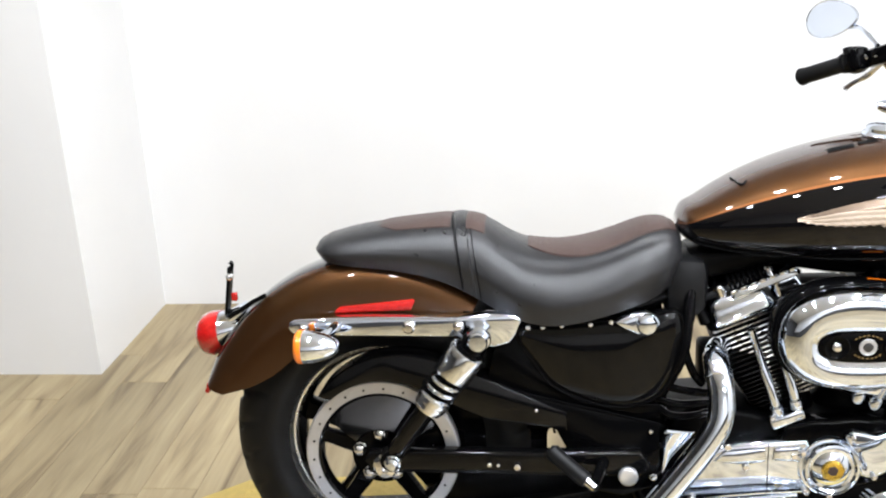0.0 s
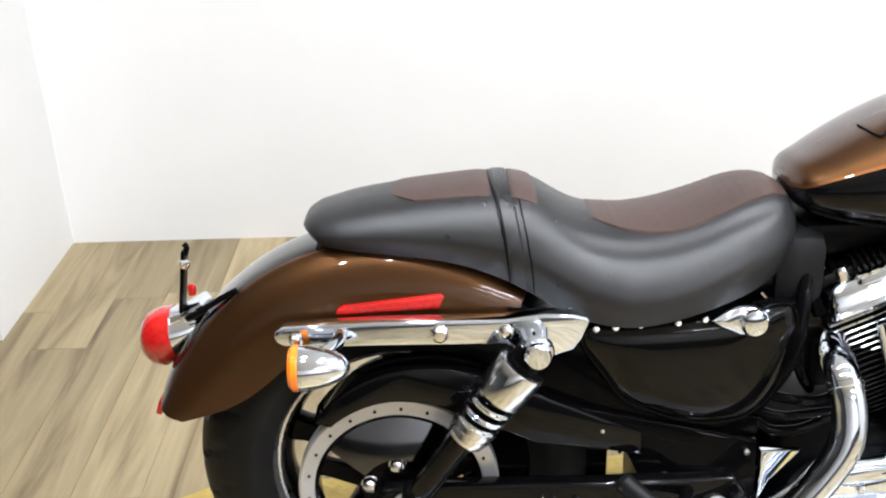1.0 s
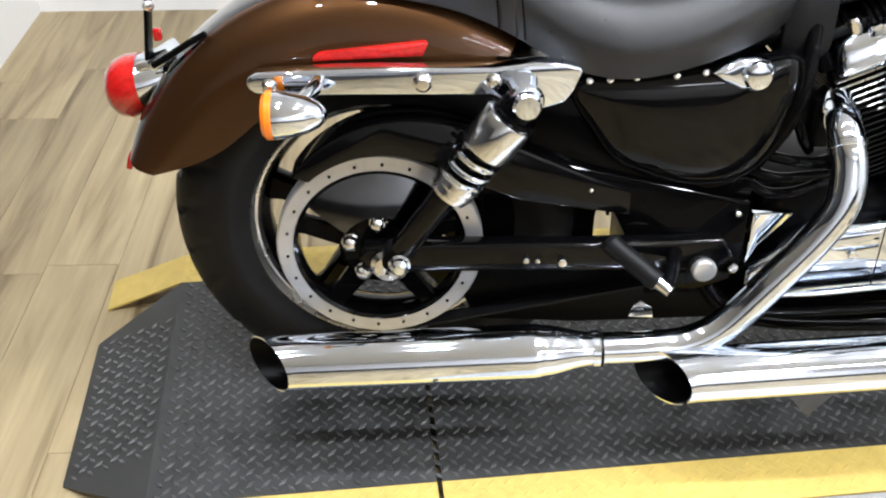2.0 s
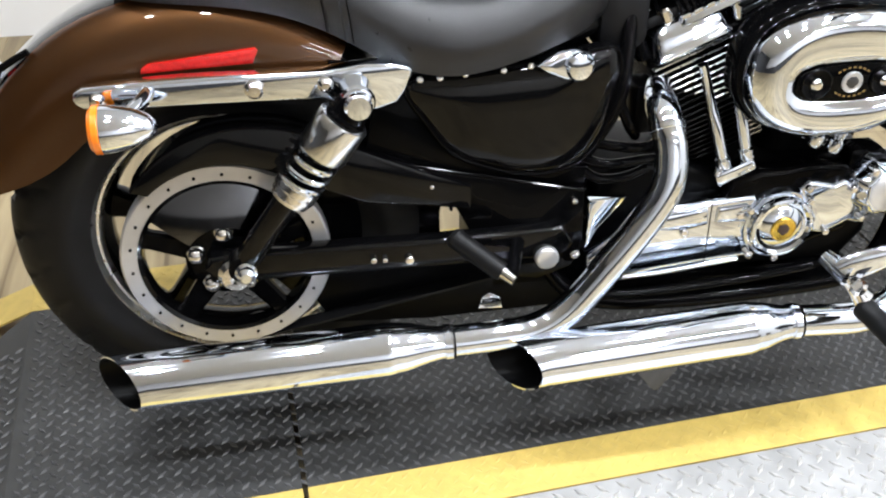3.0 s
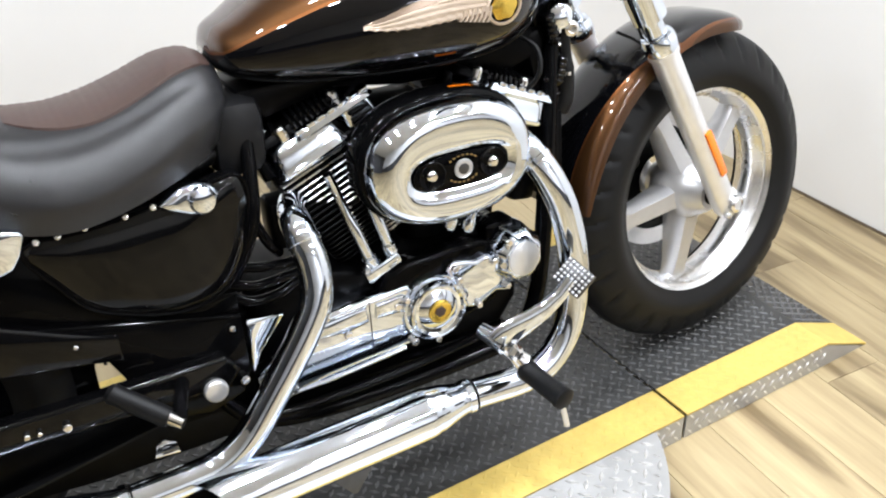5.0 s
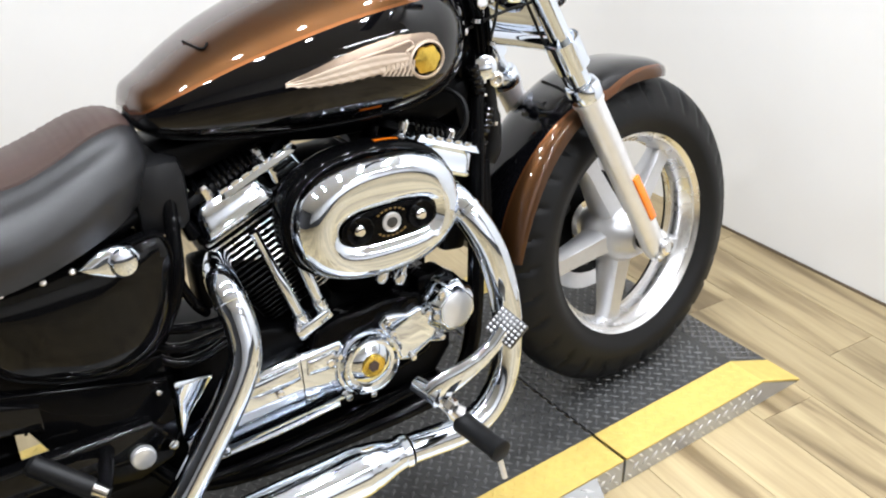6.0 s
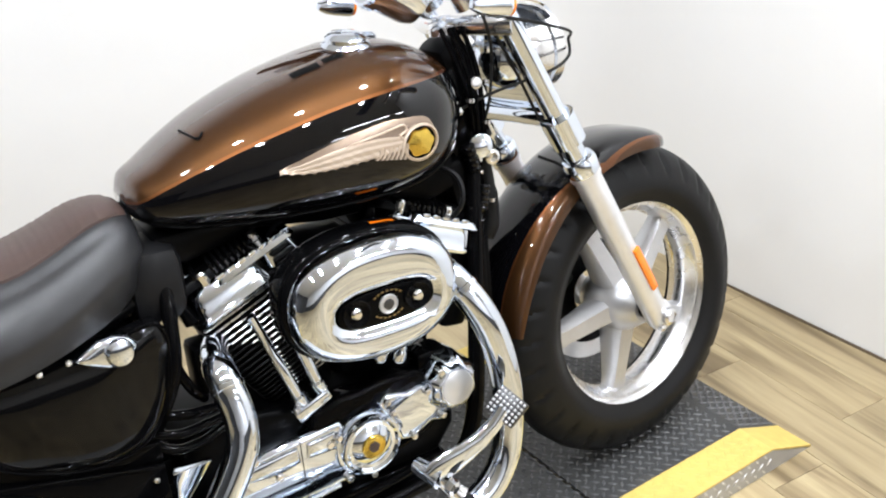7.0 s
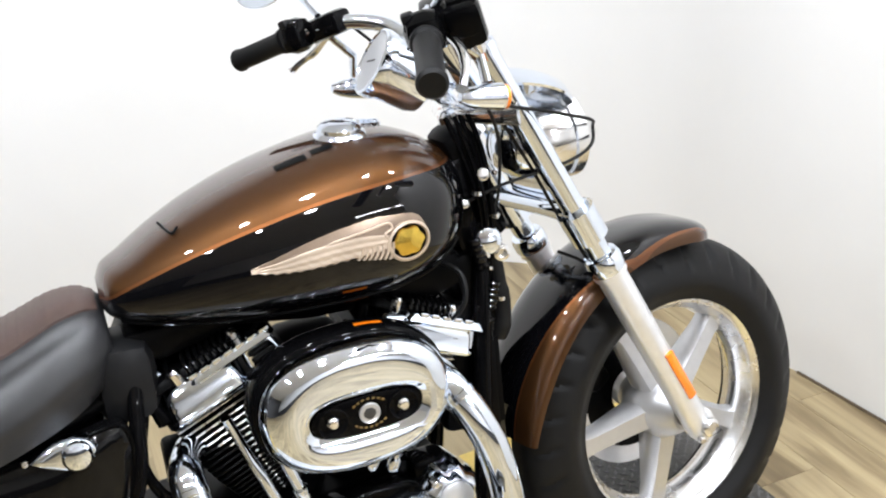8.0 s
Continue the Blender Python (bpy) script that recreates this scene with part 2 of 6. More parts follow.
def floor_material():
    mat = bpy.data.materials.new("vinyl_plank")
    mat.use_nodes = True
    nt = mat.node_tree
    b = nt.nodes["Principled BSDF"]
    co = nt.nodes.new("ShaderNodeTexCoord")
    info = nt.nodes.new("ShaderNodeObjectInfo")
    shift = nt.nodes.new("ShaderNodeVectorMath")
    shift.operation = "MULTIPLY_ADD"
    comb = nt.nodes.new("ShaderNodeCombineXYZ")
    for k in range(3):
        nt.links.new(info.outputs["Random"], comb.inputs[k])
    nt.links.new(comb.outputs[0], shift.inputs[0])
    shift.inputs[1].default_value = (37.0, 53.0, 11.0)
    nt.links.new(co.outputs["Object"], shift.inputs[2])
    grain = nt.nodes.new("ShaderNodeMapping")
    grain.inputs["Scale"].default_value = (9.0, 0.85, 1.0)
    nt.links.new(shift.outputs[0], grain.inputs["Vector"])
    n1 = nt.nodes.new("ShaderNodeTexNoise")
    n1.inputs["Scale"].default_value, n1.inputs["Detail"].default_value, n1.inputs["Distortion"].default_value = 1.6, 8, 1.1
    nt.links.new(grain.outputs[0], n1.inputs["Vector"])
    fine = nt.nodes.new("ShaderNodeMapping")
    fine.inputs["Scale"].default_value = (120.0, 6.0, 1.0)
    nt.links.new(shift.outputs[0], fine.inputs["Vector"])
    n2 = nt.nodes.new("ShaderNodeTexNoise")
    n2.inputs["Scale"].default_value, n2.inputs["Detail"].default_value = 1.0, 5
    nt.links.new(fine.outputs[0], n2.inputs["Vector"])
    ramp = nt.nodes.new("ShaderNodeValToRGB")
    e = ramp.color_ramp.elements
    e[0].position, e[0].color = 0.30, (0.150, 0.106, 0.053, 1)
    e[1].position, e[1].color = 0.74, (0.435, 0.350, 0.200, 1)
    m = e.new(0.47)
    m.color = (0.318, 0.246, 0.136, 1)
    nt.links.new(n1.outputs["Fac"], ramp.inputs["Fac"])
    mix = nt.nodes.new("ShaderNodeMix")
    mix.data_type, mix.blend_type = "RGBA", "MULTIPLY"
    mix.inputs["Factor"].default_value = 0.25
    r2 = nt.nodes.new("ShaderNodeValToRGB")
    r2.color_ramp.elements[0].position, r2.color_ramp.elements[1].position = 0.3, 0.6
    r2.color_ramp.elements[0].color = (0.55, 0.5, 0.45, 1)
    nt.links.new(n2.outputs["Fac"], r2.inputs["Fac"])
    nt.links.new(ramp.outputs["Color"], mix.inputs["A"])
    nt.links.new(r2.outputs["Color"], mix.inputs["B"])
    hsv = nt.nodes.new("ShaderNodeHueSaturation")
    val = nt.nodes.new("ShaderNodeMapRange")
    val.inputs["To Min"].default_value, val.inputs["To Max"].default_value = 0.80, 1.18
    nt.links.new(info.outputs["Random"], val.inputs["Value"])
    nt.links.new(val.outputs[0], hsv.inputs["Value"])
    nt.links.new(mix.outputs["Result"], hsv.inputs["Color"])
    nt.links.new(hsv.outputs[0], b.inputs["Base Color"])
    b.inputs["Roughness"].default_value = 0.40
    bp = nt.nodes.new("ShaderNodeBump")
    bp.inputs["Strength"].default_value, bp.inputs["Distance"].default_value = 0.12, 0.001
    nt.links.new(n2.outputs["Fac"], bp.inputs["Height"])
    nt.links.new(bp.outputs[0], b.inputs["Normal"])
    return mat


def structure(name, bm, mat, label, category, smooth=False):
    ob = part(name, bm, mat, None, "", smooth)
    return tagged(ob, label, category, kind="structure")


VINYL = floor_material()
# lighter copy of ALUPLATE: the lit flanks of the treads are painted in
TREADALU = material("highlit_tread_alloy", (0.72, 0.715, 0.70), 0.3, 0.7, vary=0.1, scale=40)
GAPDARK = material("floor_joint", (0.12, 0.09, 0.06), 0.8, vary=0.2)
floor = structure("floor", box((0.5, -1.5, FLOOR - 0.052), (9, 8, 0.1), 0), VINYL, "tan and grey-brown wood-look plank floor", "floor")

# walls of the photo bay: back, one flared return beside the rear wheel, one ahead of the front wheel
structure("wall_back", box((0.05, 1.66 + 0.06, 1.3), (2.612, 0.12, 2.8), 0), WHITEWALL, "plain white painted wall behind the motorcycle", "wall")
structure("wall_rear", box((-1.135 - 0.06, 1.415, 1.3), (0.12, 0.49, 2.8), 0), WHITEWALL, "short white painted return wall of the photo bay", "wall")
structure("wall_rear_return", box((-2.5675, 1.05 + 0.06, 1.3), (2.865, 0.12, 2.8), 0), WHITEWALL, "white painted wall end facing the shop", "wall")
w = box((0, 0, 0), (0.12, 2.67, 2.8), 0)
bmesh.ops.transform(w, matrix=pose(2.262 + 0.06, 0.2, 1.3, 0, 0, 4.2) @ Matrix.Translation((0, -0.665, 0)), verts=w.verts[:])
structure("wall_front", w, WHITEWALL, "plain white painted wall ahead of the front wheel", "wall")
R = 0.86
turn = radians(4.2)
cx, cy = 1.3555, 1.66 - R
arc = [(cx + R * math.cos(a), cy + R * math.sin(a)) for a in np.linspace(turn, math.pi / 2, 33)]
arc_out = [(cx + (R + 0.12) * math.cos(a), cy + (R + 0.12) * math.sin(a)) for a in np.linspace(turn, math.pi / 2, 33)]
corner = loft([[(*p, -0.1), (*q, -0.1), (*q, 2.7), (*p, 2.7)] for p, q in zip(arc, arc_out)])
structure("wall_corner", corner, WHITEWALL, "white wall rounded where two walls meet", "wall", True)
# unseen pale walls, added to close the room and brighten what the bike mirrors
structure("unseen_wall_far", box((4.94, -1.8, 1.3), (0.12, 7.2, 2.8), 0), SHOPWALL, "unseen pale grey wall added past the bay to brighten reflections", "wall")
structure("unseen_wall_across", box((0.5, -5.4, 1.3), (9, 0.12, 2.8), 0), SHOPWALL, "unseen pale grey wall added across from the bay to brighten reflections", "wall")
# unseen dark wall and low panels, added to put dark bands in the chrome
structure("unseen_dark_wall", box((-4.0, -2.1, 1.3), (0.12, 6.6, 2.8), 0), MIRROR_DARK, "unseen dark grey wall added to darken reflections", "wall")
structure("reflection_band_far", box((4.87, -1.8, 0.27), (0.012, 7.0, 0.66), 0), MIRROR_DARK, "unseen dark panel added for the dark band in chrome reflections", "wall")
structure("reflection_band", box((0.44, -5.33, 0.27), (8.7, 0.012, 0.66), 0), MIRROR_DARK, "unseen dark panel added for the dark band in chrome reflections", "wall")
structure("ceiling", box((0.5, -1.8, 2.72), (9, 7.3, 0.1), 0), CEILING, "flat white ceiling with round lamps", "ceiling")
gap = box((0, 0, 0), (0.004, 1.95, 0.007), 0)
bmesh.ops.transform(gap, matrix=pose(2.258, 0.2, FLOOR + 0.0035, 0, 0, 4.2) @ Matrix.Translation((0, -0.72, 0)), verts=gap.verts[:])
structure("baseboard", gap, GAPDARK, "dark joint strip along the foot of the wall", "trim")


def ceiling_lamp(x, y):
    lamp = tagged(new("ceiling_lamp"), "round white recessed ceiling lamp, lit", "lamp", "ceiling lamps")
    lamp.location = (x, y, 2.665)
    part("trim_ring", lathe([(0.075, 0), (0.098, 0), (0.098, -0.012), (0.075, -0.012)], (0, 0, 0), (0, 0, 1), 28, True), CEILING, lamp)
    part("diffuser", lathe([(0.074, -0.002), (0.074, -0.007), (0, -0.007)], (0, 0, 0), (0, 0, 1), 28), LAMPGLOW, lamp, "glowing lamp face")
    return lamp


LAMP_SPOTS = [(x, y) for y in (-0.22, -1.02) for x in (-0.75, 0.0, 0.75, 1.42, 1.98)]
first = ceiling_lamp(*LAMP_SPOTS[0])
for x, y in LAMP_SPOTS[1:]:
    copy_thing(first, Matrix.Translation((x, y, 2.665)))
for k, (x, y) in enumerate(LAMP_SPOTS):
    light = bpy.data.lights.new("ceiling_light", "AREA")
    light.shape, light.size, light.energy, light.color = "DISK", 0.11, LAMP_WATTS, (0.94, 0.99, 1.075)
    ob = new("ceiling_light", light)
    ob.matrix_basis = Matrix.Translation((x, y, 2.652))



def tube_lamp(x, y):
    """A ceiling fitting with two bare tubes side by side."""
    lamp = tagged(new("tube_lamp"), "white ceiling fitting with two lit tubes", "lamp", "ceiling tube lamps")
    lamp.matrix_basis = Matrix.Translation((x, y, 2.665))
    part("housing", box((0, 0, -0.012), (1.26, 0.20, 0.022), 0.004), CEILING, lamp)
    for v in (-0.055, 0.055):
        part("tube", tube([(-0.6, v, -0.040), (0.6, v, -0.040)], 0.013, 14), LAMPGLOW, lamp, "glowing lamp tube")
        light = bpy.data.lights.new("tube_light", "AREA")
        light.shape, light.size, light.size_y, light.energy, light.color = "RECTANGLE", 1.18, 0.024, TUBE_WATTS, (0.94, 0.99, 1.075)
        new("tube_light", light).matrix_basis = Matrix.Translation((x, y + v, 2.608))


for x, y in ((2.05, -2.95), (2.05, -4.55), (3.5, -2.95)):
    tube_lamp(x, y)

# ---- wheel platform ----
RISE = 0.06
platform = tagged(new("display_platform"), "low black tread-plate motorcycle platform with yellow edges", "platform")
platform.matrix_basis = LOT
U0, UB0, S1, S2, UB1, U1 = -0.555, -0.40, 0.055, 1.294, 1.704, 1.844
VN, VF = -0.35, 0.365
STRIPE = 0.088


def deck(u0, u1, v_near, v_far, lift=0.0, thick=0.004, chamfer=0.0):
    """A piece of the deck between u0 and u1 that follows the ramps at both ends."""
    def height(u):
        if u < UB0:
            return -RISE * (UB0 - u) / (UB0 - U0) + 0.003
        if u > UB1:
            return -RISE * (u - UB1) / (U1 - UB1) + 0.003
        return 0.0
    us = sorted({u0, u1, *[u for u in (UB0, UB1) if u0 < u < u1]})
    bm, rings = bmesh.new(), []
    for u in us:
        z = height(u) + lift
        cut = chamfer * max(0.0, (UB0 - u) / (UB0 - U0))
        a, b = v_near + cut, v_far - cut
        rings.append([(u, a, z), (u, b, z), (u, b, z - thick), (u, a, z - thick)])
    add_loft(bm, rings)
    return bm


for name, a, b in (("rear_deck", U0, S1 - 0.004), ("middle_deck", S1 + 0.004, S2 - 0.004), ("front_deck", S2 + 0.004, U1)):
    part(name, deck(a, b, VN + STRIPE, VF - STRIPE, chamfer=0.10), PLATE, platform, "charcoal diamond tread deck", False)
    part("edge_stripe", deck(a, b, VN, VN + STRIPE, 0.0006), YELLOW, platform, "yellow painted edge", False)
    part("edge_stripe", deck(a, b, VF - STRIPE, VF, 0.0006), YELLOW, platform, "yellow painted edge", False)


def skirt(u0, u1, v):
    bm = bmesh.new()
    us = sorted({u0, u1, *[u for u in (UB0, UB1) if u0 < u < u1]})
    def height(u):
        return -RISE * max((UB0 - u) / (UB0 - U0), (u - UB1) / (U1 - UB1), 0.0)
    rings = [[(u, v, height(u) - 0.0045), (u, v + 0.004, height(u) - 0.0045), (u, v + 0.004, -RISE - 0.001), (u, v, -RISE - 0.001)] for u in us]
    add_loft(bm, rings)
    return bm


for a, b in ((UB0, S1 - 0.004), (S1 + 0.004, S2 - 0.004), (S2 + 0.004, U1 - 0.004)):
    part("skirt", skirt(a, b, VN), ALUPLATE, platform, "bare aluminium tread-plate side", False)
    part("skirt", skirt(a, b, VF - 0.004), ALUPLATE, platform, "bare aluminium tread-plate side", False)


def treads(u0, u1, v0, v1, z, step=0.0128, length=0.0215, slope=None, wide=0.0038, high=0.0022):
    """Raised lozenges in rows that lean to and fro."""
    bm = bmesh.new()
    half = length * 0.38
    nu, nv = int((u1 - u0 - 2 * half) / step), int((v1 - v0 - 2 * half) / step)
    for i in range(nu + 1):
        for j in range(nv + 1):
            if (i + j) % 2:
                continue
            u, v = u0 + half + i * (u1 - u0 - 2 * half) / nu, v0 + half + j * (v1 - v0 - 2 * half) / max(nv, 1)
            a = radians(45 if j % 2 else -45)
            c, s = math.cos(a), math.sin(a)
            zz = z + (slope(u) if slope else 0.0)
            base = [(length / 2, 0), (0, wide), (-length / 2, 0), (0, -wide)]
            lo = [bm.verts.new((u + x * c - y * s, v + x * s + y * c, zz)) for x, y in base]
            hi = [bm.verts.new((u + 0.6 * (x * c - y * s), v + 0.6 * (x * s + y * c), zz + high)) for x, y in base]
            bm.faces.new(hi)
            for k in range(4):
                bm.faces.new((lo[k], lo[(k + 1) % 4], hi[(k + 1) % 4], hi[k]))
    return bm


tagged(part("tread_relief", treads(UB0 + 0.01, UB1 - 0.01, VN + STRIPE + 0.004, VF - STRIPE - 0.004, 0.0), TREAD, platform, "raised diamond treads", False), kind="stuff")
front_slope = lambda u: -RISE * (u - UB1) / (U1 - UB1) + 0.003
rear_slope = lambda u: -RISE * (UB0 - u) / (UB0 - U0) + 0.003
tagged(part("tread_relief", treads(UB1 + 0.004, U1 - 0.004, VN + STRIPE + 0.004, VF - STRIPE - 0.004, 0.0, slope=front_slope), TREAD, platform, "raised diamond treads", False), kind="stuff")
tagged(part("tread_relief", treads(U0 + 0.01, UB0 - 0.004, VN + STRIPE + 0.1, VF - STRIPE - 0.1, 0.0, slope=rear_slope), TREAD, platform, "raised diamond treads", False), kind="stuff")

for a, b in ((UB0 + 0.01, S1 - 0.01), (S1 + 0.01, S2 - 0.01), (S2 + 0.01, UB1)):
    bm = treads(a, b, -0.058, -0.004, 0.0, 0.0130, 0.0215, None, 0.0030, 0.0018)
    bmesh.ops.transform(bm, matrix=Matrix.Translation((0, VN, 0)) @ Matrix.Rotation(radians(90), 4, "X"), verts=bm.verts[:])
    tagged(part("skirt_relief", bm, TREADALU, platform, "raised diamond treads", False), kind="stuff")

for v in (VN, VF - STRIPE):
    for a, b in ((UB0 + 0.006, S1 - 0.008), (S1 + 0.008, S2 - 0.008), (S2 + 0.008, UB1 - 0.006)):
        tagged(part("stripe_relief", treads(a, b, v + 0.003, v + STRIPE - 0.003, 0.0006, high=0.0008), YELLOW, platform, "diamond treads under yellow paint", False), kind="stuff")

# foot plate that folds out beside the platform
foot_plate = tagged(new("foot_plate"), "bare aluminium tread-plate side step with rounded corners", "step")
foot_plate.matrix_basis = LOT
F0, F1, FV0, FR = 0.02, 1.216, VN - 0.002, 0.45
TURN0 = 0.42  # the bowed ends leave the platform at this angle
bow = [TURN0 + (math.pi / 2 - TURN0) * k / 16 for k in range(17)]
FV1 = FV0 - FR * (1.0 - math.sin(TURN0))


def bowed_end(v):
    """How far the end has drawn in at the distance v from the platform."""
    return FR * (math.cos(TURN0) - math.sqrt(max(0.0, 1.0 - min(1.0, math.sin(TURN0) + (FV0 - v) / FR) ** 2)))


outline = [(F1 - FR * (math.cos(TURN0) - math.cos(a)), FV0 - FR * (math.sin(a) - math.sin(TURN0))) for a in bow]
outline += [(F0 + F1 - u, v) for u, v in reversed(outline)]
bm = bmesh.new()
add_loft(bm, [[(u, v, z) for u, v in outline] for z in (-0.0012, -0.006)])
part("plate", bm, ALUPLATE, foot_plate, "", False)
bm = treads(F0 + 0.02, F1 - 0.01, FV1 + 0.02, FV0 - 0.004, -0.0012, 0.0175, 0.029, None, 0.0048, 0.0024)
past = [v for v in bm.verts if not F0 + bowed_end(v.co.y) + 0.012 < v.co.x < F1 - bowed_end(v.co.y) - 0.012]
bmesh.ops.delete(bm, geom=past, context="VERTS")
part("tread_relief", bm, TREADALU, foot_plate, "", False)
for u in (F0 + 0.45, F1 - 0.45):
    part("leg", box((u, FV1 + 0.08, (-0.006 + FLOOR) / 2), (0.03, 0.03, -0.006 - FLOOR), 0.002), ALUPLATE, foot_plate)


# ---- motorcycle: its own axes run x forward from the rear axle, y to its left, z up ----
bike = tagged(new("motorcycle"), "brown and black cruiser motorcycle with chrome engine and exhausts", "motorcycle")
bike.matrix_basis = pose(0, 0, 0, -6, 0, 0)
STEER_AXIS = Vector((-0.485, 0, 0.875)).normalized()
STEER = Matrix.Translation((1.12, 0, 0.92)) @ Matrix.Rotation(radians(7.5), 4, STEER_AXIS) @ Matrix.Translation((-1.12, 0, -0.92))


def steered(bm):
    bmesh.ops.transform(bm, matrix=STEER, verts=bm.verts[:])
    return bm


def bolt(name, place, axis, r, h, parent=None, mat=None, acorn=True, label=""):
    if acorn:
        prof = [(r * 1.15, 0), (r * 1.15, h * 0.15), (r, h * 0.2), (r, h * 0.6), (r * 0.85, h * 0.82), (r * 0.5, h * 0.96), (0, h)]
    else:
        prof = disc_profile(r, h, min(r, h) * 0.3)
    return part(name, lathe(prof, place, axis, 18), mat or BOLT, parent or bike, label)


OUT = (0, -1, 0)


# wheels
def tyre(cx, cz, radius, half, bead, grooves, skew, inner=0.14):
    bm = bmesh.new()
    crown = []
    rows = 15
    for k in range(rows):
        s = -1 + 2 * k / (rows - 1)
        y = half * 0.93 * math.sin(s * 1.28) / math.sin(1.28)
        r = radius - (radius - bead) * 0.52 * (1 - math.cos(s * 1.28)) / (1 - math.cos(1.28))
        crown.append((r, y, s))
    side = [(bead + (radius - bead) * 0.40, half * 0.985, 2), (bead + (radius - bead) * 0.29, half, 2), (bead + (radius - bead) * 0.17, half * 0.965, 2), (bead + 0.010, half * 0.86, 2), (bead - 0.004, half * 0.78, 2)]
    prof = [(r, -y, 2) for r, y, _ in reversed(side)] + crown + side
    segs = 300
    rings = []
    for i in range(segs):
        w = 2 * math.pi * i / segs
        ring = []
        for r, y, s in prof:
            if abs(s) < 0.96:
                f = (w / (2 * math.pi) * grooves + skew * abs(s) + (0.5 if s > 0 else 0.0)) % 1.0
                if inner < abs(s) and f < 0.16:
                    r -= 0.008
                if abs(s) < 0.05:
                    r -= 0.004
            ring.append((cx + r * math.cos(w), y, cz + r * math.sin(w)))
        rings.append(ring)
    vs = [[bm.verts.new(p) for p in ring] for ring in rings]
    for i in range(segs):
        a, b = vs[i], vs[(i + 1) % segs]
        for k in range(len(prof) - 1):
            bm.faces.new((a[k], a[k + 1], b[k + 1], b[k]))
    return bm


def rim(cx, cz, r, half):
    outer = [(r + 0.009, -half), (r + 0.009, -half + 0.006), (r - 0.002, -half + 0.012), (r - 0.010, -half * 0.3)]
    inner = [(r + 0.005, -half - 0.001), (r + 0.001, -half + 0.002), (r - 0.005, -half + 0.010), (r - 0.009, -half + 0.011), (r - 0.013, -half + 0.020), (r - 0.022, -half * 0.32), (r - 0.024, -half * 0.15)]
    prof = outer + [(a, -b) for a, b in reversed(outer)] + [(a, -b) for a, b in inner] + list(reversed(inner))
    return lathe(prof, (cx, 0, cz), (0, 1, 0), 96, True)


def spoke(cx, cz, angle, r0, r1, w0, w1, t0, t1):
    rings = []
    c, s = math.cos(angle), math.sin(angle)
    for k in range(7):
        f = k / 6
        r, w, t = r0 + (r1 - r0) * f, w0 + (w1 - w0) * f, t0 + (t1 - t0) * f
        if k == 6:
            w *= 1.35
        ring = [(-w, -t * 0.5), (-w * 0.72, -t), (w * 0.72, -t), (w, -t * 0.5), (w, t * 0.5), (w * 0.72, t), (-w * 0.72, t), (-w, t * 0.5)]
        rings.append([(cx + r * c - a * s, b, cz + r * s + a * c) for a, b in ring])
    return loft(rings)


RW, FW = (-0.006, 0.323), (1.502, 0.318)
rear_wheel = part("rear_wheel", rim(*RW, 0.204, 0.054), ALLOY, bike, "polished rear wheel rim")
half = 0.054
barrel_line = [(0.1895, -half + 0.019), (0.1805, -half * 0.32), (0.1785, -half * 0.15), (0.1785, half * 0.15), (0.1805, half * 0.32), (0.1895, half - 0.019)]
part("rim_barrel", lathe(barrel_line + [(r + 0.0012, y) for r, y in reversed(barrel_line)], (RW[0], 0, RW[1]), (0, 1, 0), 72, True), GLOSSCOVER, rear_wheel, "gloss black inside of the rim")
part("tyre", tyre(*RW, 0.327, 0.076, 0.208, 26, 0.9), TYRE, rear_wheel, "black grooved rear tyre")
for k in range(5):
    part("spoke", spoke(*RW, radians(20 + 72 * k), 0.03, 0.186, 0.024, 0.02, 0.03, 0.018), BLACK, rear_wheel)
part("hub", lathe([(0.045, -0.075), (0.045, -0.05), (0.038, -0.03), (0.038, 0.03), (0.045, 0.05), (0.045, 0.075)], (RW[0], 0, RW[1]), (0, 1, 0), 32), BLACK, rear_wheel)

PX = -0.009
pulley = part("drive_pulley", lathe([(0.156, 0), (0.156, 0.024), (0.153, 0.027), (0.131, 0.027), (0.128, 0.022), (0.128, 0.0)], (PX, -0.082, 0.315), OUT, 72, True), GREYCAST, bike, "grey toothed drive pulley ring")
part("ring_liner", lathe([(0.1305, 0.0278), (0.1245, 0.0245), (0.1225, 0.012), (0.1225, 0.0), (0.1275, 0.0)], (PX, -0.082, 0.315), OUT, 72, True), GLOSSCOVER, pulley, "black inner edge of the pulley ring")
for k in range(5):
    bm = spoke(PX, 0.315, radians(18 + 72 * k), 0.03, 0.132, 0.020, 0.014, 0.010, 0.008)
    bmesh.ops.translate(bm, vec=(0, -0.094, 0), verts=bm.verts[:])
    part("pulley_spoke", bm, BLACK, pulley, "black pulley spoke")
part("pulley_hub", lathe([(0.062, 0), (0.062, 0.026), (0.055, 0.032), (0, 0.032)], (PX, -0.078, 0.315), OUT, 36), BLACK, pulley, "black pulley centre")
for k in range(22):
    a = 2 * math.pi * (k + 0.3) / 22
    bolt("rivet", (PX + 0.1405 * math.cos(a), -0.1088, 0.315 + 0.1405 * math.sin(a)), OUT, 0.0024, 0.0022, pulley, SATIN, False)
for k in range(5):
    a = radians(91 + 72 * k)
    bolt("pulley_bolt", (PX + 0.046 * math.cos(a), -0.109, 0.315 + 0.046 * math.sin(a)), OUT, 0.012, 0.018, pulley, BOLT, label="chrome domed bolt cover")

